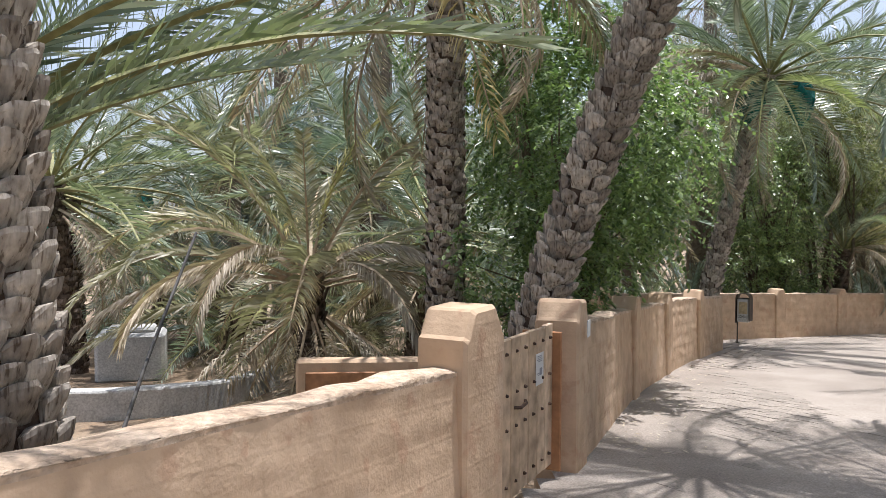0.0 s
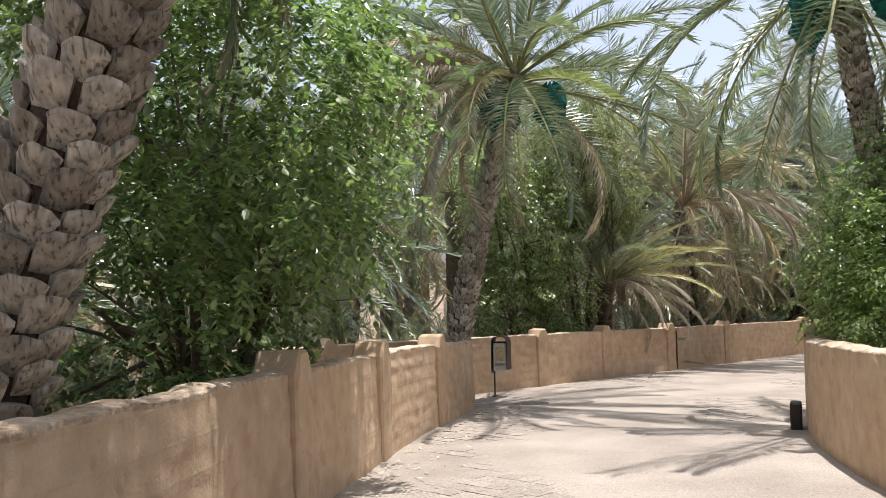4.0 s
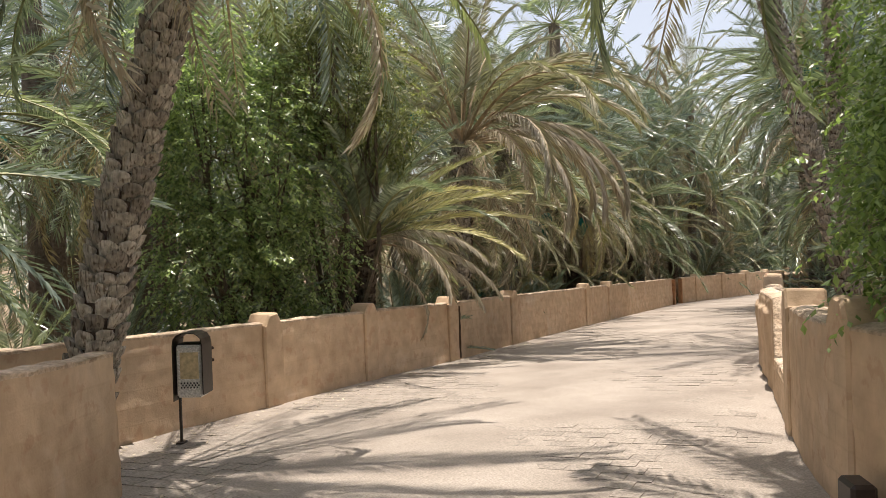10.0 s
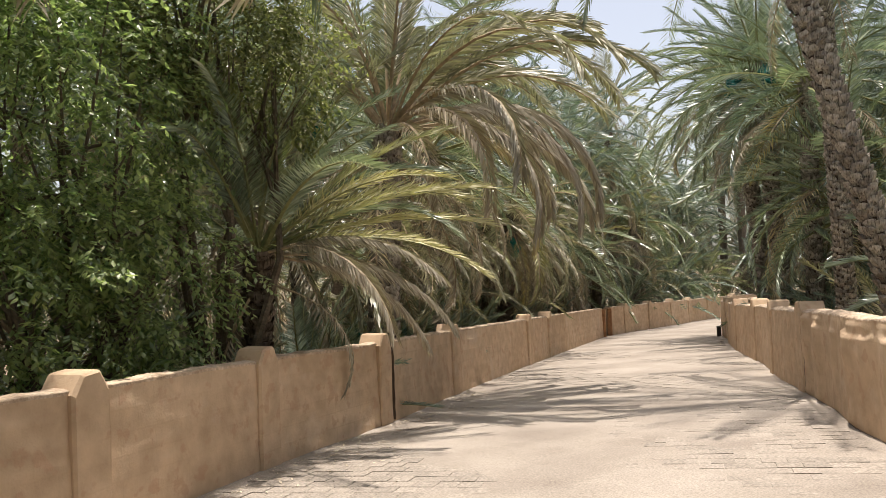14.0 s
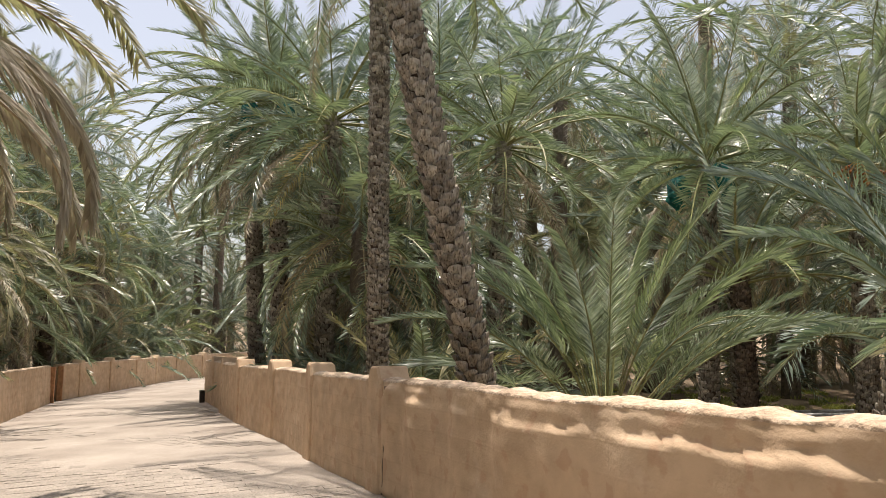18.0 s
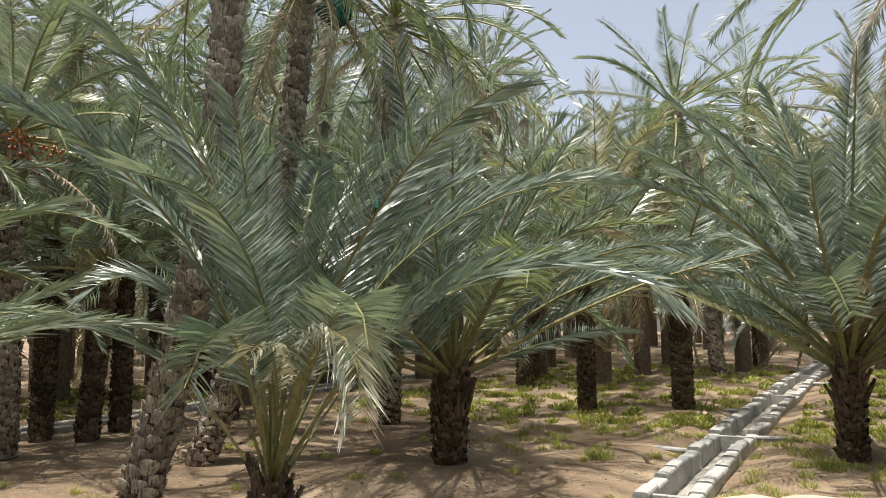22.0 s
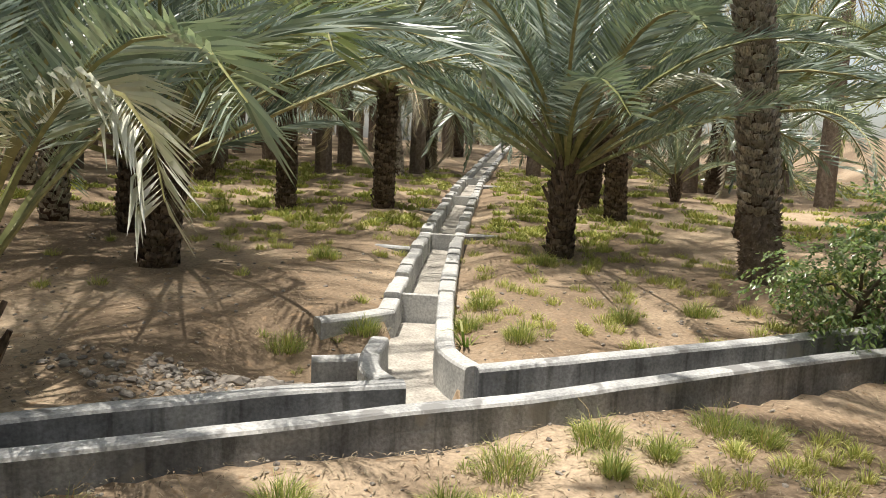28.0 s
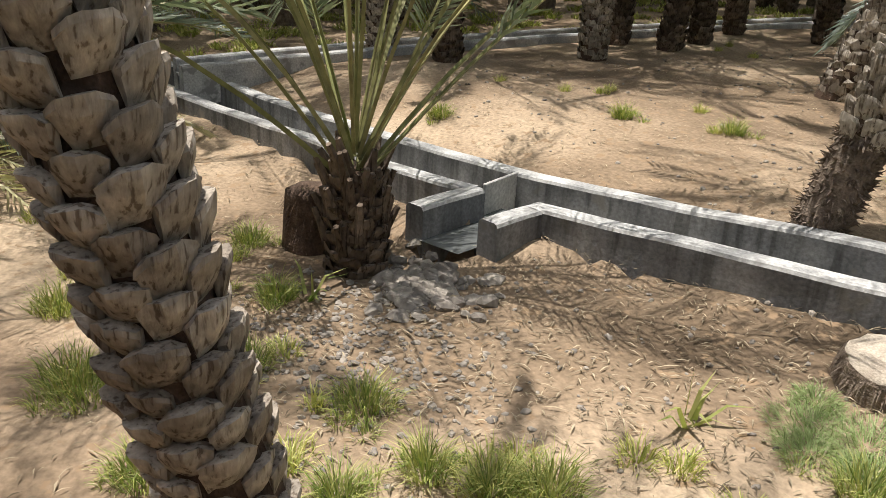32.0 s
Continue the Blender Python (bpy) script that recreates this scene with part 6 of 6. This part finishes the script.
more = [q for q in more if float(distance(np.array([q[0]]), np.array([q[1]]), RP)[0]) > 0.5 and not (-0.1 < q[1] - (7.0 + (q[0] - 8.0) * 0.54) - 0.0 < 0.0)]
tufts("grass", NEAR_TUFTS, GRASS, "clumps of green and yellowing grass in the sandy soil", 21, 330, 0.25, 0.6, 0.0032)
tufts("grass", more, GRASS_DRY, "scattered sparse yellow-green grass", 22, 110, 0.15, 0.6, 0.004)
tufts("dry_tufts", [(x + rg.uniform(-0.1, 0.1), y + rg.uniform(-0.1, 0.1), r * rg.uniform(0.9, 1.5)) for x, y, r in NEAR_TUFTS], STRAW, "matted straw at the foot of the grass clumps", 26, 170, 0.1, 1.3, 0.003)
tufts("grass", [(x + rg.uniform(-0.25, 0.25), y + rg.uniform(-0.25, 0.25), 0.05) for x, y, r in NEAR_TUFTS for _ in range(2)], GRASS, "small stray sprigs of green grass", 27, 60, 0.12, 0.8, 0.003)
tufts("seed_stalks", [(x, y, 0.08) for x, y, r in NEAR_TUFTS if r > 0.13], STRAW, "thin dry seed stalks rising from the grass", 28, 12, 0.36, 0.35, 0.0025)
tufts("weeds", [(17.62, 13.6, 0.26), (17.85, 13.68, 0.2), (17.5, 13.35, 0.2), (17.45, 13.75, 0.14), (17.7, 13.85, 0.15), (17.98, 13.5, 0.1)], HERB, "feathery green weed growing round the stump", 23, 600, 0.13, 1.4, 0.0022)
tufts("tall_weed", [(18.1, 14.2, 0.05), (15.0, 9.05, 0.05), (20.1, 15.45, 0.07)], GRASS, "single broad-bladed green weed", 24, 16, 0.42, 0.9, 0.014)
lawn = [(rg.uniform(2.0, 12.0), rg.uniform(-16.0, 1.5), rg.uniform(0.15, 0.4)) for _ in range(260)] + [(rg.uniform(12.0, 15.0), rg.uniform(-12.0, 3.5), rg.uniform(0.1, 0.3)) for _ in range(180)] + [(rg.uniform(16.3, 24.0), rg.uniform(-9.0, 3.8), rg.uniform(0.1, 0.3)) for _ in range(300)] + [(rg.uniform(27.5, 34.0), rg.uniform(2.0, 15.0), rg.uniform(0.15, 0.4)) for _ in range(150)]
tufts("lawn", lawn, GRASS_DRY, "patchy bright yellow-green grass under the palms", 25, 62, 0.17, 0.7, 0.018)
# fallen leaflets and twigs
lb, rl = Build(), random.Random(31)
lx_ = np.concatenate([np.random.RandomState(5).uniform(10, 26, 26000), np.random.RandomState(7).uniform(11, 20, 15000)])
ly_ = np.concatenate([np.random.RandomState(6).uniform(2.0, 17, 26000), np.random.RandomState(8).uniform(10, 16.5, 15000)])
good_ = (distance(lx_, ly_, RP) > 0.35) & inside(lx_, ly_, ORCHARD_SIDE)
for x, y, z in zip(lx_[good_].tolist(), ly_[good_].tolist(), ground_z(lx_[good_], ly_[good_]).tolist()):
    a, ln = rl.uniform(0, 3.14), rl.uniform(0.012, 0.05) * (2.2 if rl.random() < 0.07 else 1)
    d, s = Vector((math.cos(a), math.sin(a), rl.uniform(-0.05, 0.1))) * ln, Vector((-math.sin(a), math.cos(a), 0)) * rl.uniform(0.002, 0.006)
    p = Vector((x, y, z + 0.012))
    lb.add([p - d, p + s + Vector((0, 0, 0.01)), p + d, p - s + Vector((0, 0, 0.01))], [(0, 1, 3), (1, 2, 3)])
whole("leaf_litter", lb, LITTER, "dry fallen leaflets scattered on the soil", "leaf litter", kind="stuff")

# dead leaves blown against the wall foot
db, rd = Build(), random.Random(61)
for k in range(900):
    ln = line_b if k % 3 else line_a
    p, t, _ = ln[rd.randrange(12, int(len(ln) * (0.5 if k % 3 else 1.0)) - 2)]
    o = abs(rd.gauss(0, 0.45)) + 0.08
    x, y = p.x + t.y * o, p.y - t.x * o
    a, h = rd.uniform(0, 6.283), rd.uniform(0.012, 0.04)
    d, w = Vector((math.cos(a), math.sin(a), rd.uniform(-0.2, 0.3))) * h, Vector((-math.sin(a), math.cos(a), rd.uniform(-0.3, 0.3))) * h * 0.35
    q = Vector((x, y, road_z(x, y) + 0.018))
    db.add([q - d, q + w, q + d, q - w], [(0, 1, 2), (0, 2, 3)])
whole("dead_leaves", db, FROND_DRY, "small dry leaves scattered along the wall foot", "leaf litter", kind="stuff")

# ---- litter bin ----
bx, by = 6.52, 17.24
bin_ = thing("litter_bin", Matrix.Translation((bx, by, road_z(bx, by))) @ Matrix.Rotation(radians(-38), 4, "Z") @ Matrix.Diagonal((0.74, 1, 1, 1)), "steel litter bin hung in a brown arched frame on a post", "litter bin")
b = Build()
b.tube([(0, 0, -0.05), (0, 0, 0.5)], [0.02, 0.02], 8)
b.box(0, 0, 0.012, 0.11, 0.11, 0.024, bevel=0.006)
part("post", b, BROWN_METAL, bin_)
b = Build()
arch = [(-0.0, 0.45), (-0.0, 1.0), (0.015, 1.06), (0.06, 1.1), (0.13, 1.12), (0.27, 1.12), (0.34, 1.1), (0.385, 1.06), (0.4, 1.0), (0.4, 0.52)]
for (x0, z0), (x1, z1) in zip(arch, arch[1:]):
    b.add([(x0 - 0.02, -0.13, z0), (x0 - 0.02, 0.13, z0), (x1 - 0.02, 0.13, z1), (x1 - 0.02, -0.13, z1)], [(0, 1, 2, 3)])
    b.add([(x0 - 0.008, -0.13, z0), (x0 - 0.008, 0.13, z0), (x1 - 0.008, 0.13, z1 - 0.012), (x1 - 0.008, -0.13, z1 - 0.012)], [(3, 2, 1, 0)])
    for sy in (-0.13, 0.13):
        b.add([(x0 - 0.02, sy, z0), (x0 - 0.008, sy, z0), (x1 - 0.008, sy, z1 - 0.012), (x1 - 0.02, sy, z1)], [(0, 1, 2, 3)])
part("frame", b, BROWN_METAL, bin_, "dark brown arched hood")
b = Build()
b.box(0.19, 0, 0.74, 0.345, 0.235, 0.52, bevel=0.025)
body = part("bin_body", b, STEEL, bin_, "brushed steel bin")
b = Build()
b.box(0.205, -0.119, 0.8, 0.25, 0.004, 0.26)
part("label", b, LABEL_TAN, body, "worn ochre label")
b = Build()
for i in range(3):
    for j in range(12):
        if (i + j) % 2 == 0:
            b.box(0.09 + j * 0.0215, -0.1195, 0.585 + i * 0.021, 0.017, 0.005, 0.017)
part("perforations", b, BLACK, body, "dark row of small holes")
# no real cavity: a black plate paints the shade of the opening
b = Build()
b.box(0.19, 0, 1.005, 0.3, 0.19, 0.012, bevel=0.004)
part("rim", b, BLACK, body, "black plate drawn for the shaded opening")

# ---- small wall fixtures ----
for k, (x, y, h) in enumerate(((7.15, 18.32, 0.86), (7.15, 18.32, 0.72))):
    b = Build()
    b.box(0, 0, 0, 0.13, 0.06, 0.035, bevel=0.01)
    whole("wall_spout", b, IRON, "rusty iron stub set in the mud wall", "bracket", "wall stubs", m=Matrix.Translation((x, y - 0.03, road_z(x, y) + h)) @ Matrix.Rotation(0.5, 4, "Z"))
for k, (x, y) in enumerate(((8.5, 11.28), (29.0, 24.65))):
    b = Build()
    b.box(0, 0, 0.14, 0.2, 0.13, 0.34, bevel=0.02)
    p_, t_, _ = line_r[nearest(line_r, x, y)]
    n_ = Vector((-t_.y, t_.x))
    whole("utility_box", b, BROWN_METAL, "small dark box standing against the wall foot", "box", "wall boxes", m=Matrix.Translation((p_.x + n_.x * 0.13, p_.y + n_.y * 0.13, road_z(x, y))) @ Matrix.Rotation(math.atan2(t_.y, t_.x), 4, "Z"))
# poles through the notch of the right wall
for k, h in enumerate((0.86, 0.68)):
    i0, i1 = nearest(line_r, 10.5, 13.15), nearest(line_r, 12.3, 14.45)
    a, c = line_r[i0][0], line_r[i1][0]
    off = Vector((0.53, -0.85)) * 0.14
    b = Build()
    z = road_z(a.x, a.y)
    b.tube([(a.x + off.x, a.y + off.y, z + h - 0.02), ((a.x + c.x) / 2 + off.x, (a.y + c.y) / 2 + off.y, z + h - 0.03), (c.x + off.x, c.y + off.y, z + h - 0.04)], [0.028, 0.03, 0.026], 8)
    whole("wooden_pole", b, POLE, "weathered palm-wood pole across the gap in the wall", "pole", "gap poles", smooth=True)
# door jambs between the long wall and the far wall
for k, (x, y) in enumerate(((30.2, 30.2), (31.1, 30.55))):
    b = Build()
    b.box(0, 0, 0.5, 0.12, 0.16, 1.08, bevel=0.01)
    whole("door_jamb", b, BROWNWOOD, "brown wooden jamb at an opening in the wall", "door frame", "jambs", m=Matrix.Translation((x, y, road_z(x, y))) @ Matrix.Rotation(0.45, 4, "Z"))

# ---- gate ----
g0, g1 = Vector((0.36, 4.72)), Vector((0.8, 5.62))
gl = (g1 - g0).length
ga = math.atan2(g1.y - g0.y, g1.x - g0.x)
gate = thing("plank_gate", Matrix.Translation((g0.x, g0.y, road_z(*g0))) @ Matrix.Rotation(ga, 4, "Z"), "closed pale plank gate studded with dark nails", "gate")
np_ = 6
rgt = random.Random(3)
for k in range(np_):
    w = gl / np_
    b = Build()
    b.box(w * (k + 0.5), rgt.uniform(-0.004, 0.004), 0.555, w - 0.008, 0.035, 1.03 + rgt.uniform(-0.01, 0.01), bevel=0.006)
    pl = part("plank", b, DOORWOOD, gate)
    for h in (0.14, 0.5, 0.72, 0.98):
        n = Build()
        n.tube([(w * (k + 0.5) + rgt.uniform(-0.01, 0.01), -0.015, h), (w * (k + 0.5), -0.035, h)], [0.014, 0.008], 7)
        part("nail", n, IRON, pl, "dark iron nail head")
for h in (0.16, 0.9):
    b = Build()
    b.box(gl / 2, 0.035, h, gl - 0.06, 0.03, 0.09, bevel=0.005)
    part("rail", b, DOORWOOD, gate)
b = Build()
b.tube([(0.22, -0.02, 0.62), (0.24, -0.06, 0.62), (0.34, -0.06, 0.63), (0.4, -0.03, 0.63)], [0.012, 0.012, 0.012, 0.012], 6)
part("latch", b, IRON, gate, "rusty iron latch")
b = Build()
b.box(0.7, -0.022, 0.79, 0.15, 0.003, 0.22)
notice = part("notice", b, PAPER, gate, "white paper notice")
b = Build()
for k in range(6):
    b.box(0.69 + (k % 2) * 0.01, -0.025, 0.88 - k * 0.012 - (0.07 if k > 3 else 0), 0.1 - 0.02 * (k % 2), 0.002, 0.004)
b.box(0.72, -0.025, 0.77, 0.05, 0.002, 0.05)
part("print", b, PRINT, notice, "grey print")
b = Build()
b.box(0.99, 0.02, 0.5, 0.03, 0.3, 1.02, bevel=0.006)
part("gate_post_board", b, BROWNWOOD, gate, "reddish-brown board on the gate pier", m=Matrix.Translation((0.02, 0.05, 0)))
b = Build()
b.box(0, 0, 0, 0.006, 0.11, 0.13, bevel=0.002)
pl = whole("number_plate", b, PAPER, "small white enamel plate with a blue border on the gate pier", "sign", m=Matrix.Translation((1.125, 5.89, road_z(1.1, 5.9) + 1.08)) @ Matrix.Rotation(-0.37, 4, "Z"))

# ---- field beyond the gate ----
b = kerb(resample([(-6.5, 8.6), (-4.2, 8.7), (-2.9, 9.6), (-2.5, 11.2)], 0.2), 0.2, lambda x, y: road_z(x, y) + 0.08, 0.6)
whole("garden_channel", b, [WHITE_SLAB, WHITE_SLAB], "pale concrete channel wall in the field behind the gate", "channel")
b = Build()
b.box(0, 0, 0.35, 1.0, 0.8, 0.75, bevel=0.05)
b.box(0.0, 0, 0.76, 0.7, 0.55, 0.08, bevel=0.03)
whole("concrete_tank", b, WHITE_SLAB, "small weathered concrete water tank among the palms", "tank", m=Matrix.Translation((-4.9, 12.0, rise(-4.9, 12.0))) @ Matrix.Rotation(0.3, 4, "Z"))
b = Build()
b.box(0, 0, 0.37, 1.7, 0.2, 0.95, bevel=0.03)
kw = whole("low_wall", b, PLASTER, "low mud wall with a brown board in the field", "wall", m=Matrix.Translation((-0.65, 7.9, rise(-0.65, 7.9))) @ Matrix.Rotation(0.1, 4, "Z"))
b = Build()
b.box(0, -0.11, 0.45, 1.5, 0.03, 0.55, bevel=0.01)
part("board", b, BROWNWOOD, kw, "reddish-brown wooden board")
b = Build()
b.tube([(-1.45, 3.2, 0.25), (-1.75, 4.6, 0.72), (-1.98, 6.2, 1.45)], [0.012, 0.012, 0.012], 6)
whole("hose", b, ROPE, "thin black hose strung from the palm trunk", "hose")

# ---- pavers ----
pv = Build()
pv.box(0, 0, -0.03, 0.193, 0.193, 0.06, bevel=0.006)
PAVE = [pv.mesh("paver", PAVER)]
pv2 = Build()
pv2.box(0, 0, -0.03, 0.193, 0.193, 0.06, bevel=0.009)
PAVE.append(pv2.mesh("paver", PAVER))
road_ob = bpy.data.objects["road"]
axis = Vector((0.87, 0.49))
perp = Vector((-0.49, 0.87))
tilt = Vector((0.0102, 0.0629, 1)).normalized().to_track_quat("Z", "Y").to_matrix().to_4x4()
spots, rest = [], Build()
rp = random.Random(17)
for i in range(-90, 130):
    for j in range(-45, 46):
        o = Vector((4.6, 13.6)) + axis * (i * 0.198) + perp * (j * 0.198 + (0.099 if i % 2 else 0))
        spots.append(o)
xs, ys = np.array([o.x for o in spots]), np.array([o.y for o in spots])
ok = inside(xs, ys, CORRIDOR) & (distance(xs, ys, LP) > 0.2) & (distance(xs, ys, RP) > 0.2)
show = sum_noise(xs, ys, 0.9, 44) + 0.35 * sum_noise(xs, ys, 3.0, 45)
count = 0
for o, good, sh in zip(spots, ok, show):
    if not good:
        continue
    z = road_z(o.x, o.y) - (0.006 if o.y < 12.5 else 0.001) + 0.006 * float(sh) + rp.uniform(-0.003, 0.003)
    m = Matrix.Translation((o.x, o.y, z)) @ Matrix.Rotation(math.atan2(axis.y, axis.x) + rp.uniform(-0.02, 0.02), 4, "Z") @ Matrix.Rotation(rp.uniform(-0.008, 0.008) + 0.047, 4, "Y") @ Matrix.Rotation(-0.05 + rp.uniform(-0.008, 0.008), 4, "X")
    if count < 300 and 7.0 < o.x < 15.0 and 14.5 < o.y < 19.0 and sh > -0.3:
        part("paver", PAVE[count % 2], None, road_ob, m=m)
        count += 1
    elif sh > -0.5:
        rest.add([m @ Vector((a * 0.0965, bb * 0.0965, 0)) for a, bb in ((-1, -1), (1, -1), (1, 1), (-1, 1))] + [m @ Vector((a * 0.098, bb * 0.098, -0.02)) for a, bb in ((-1, -1), (1, -1), (1, 1), (-1, 1))], [(0, 1, 2, 3), (0, 4, 5, 1), (1, 5, 6, 2), (2, 6, 7, 3), (3, 7, 4, 0)])
part("pavers", rest, PAVER, road_ob, "worn sandy paving stones", kind="stuff")
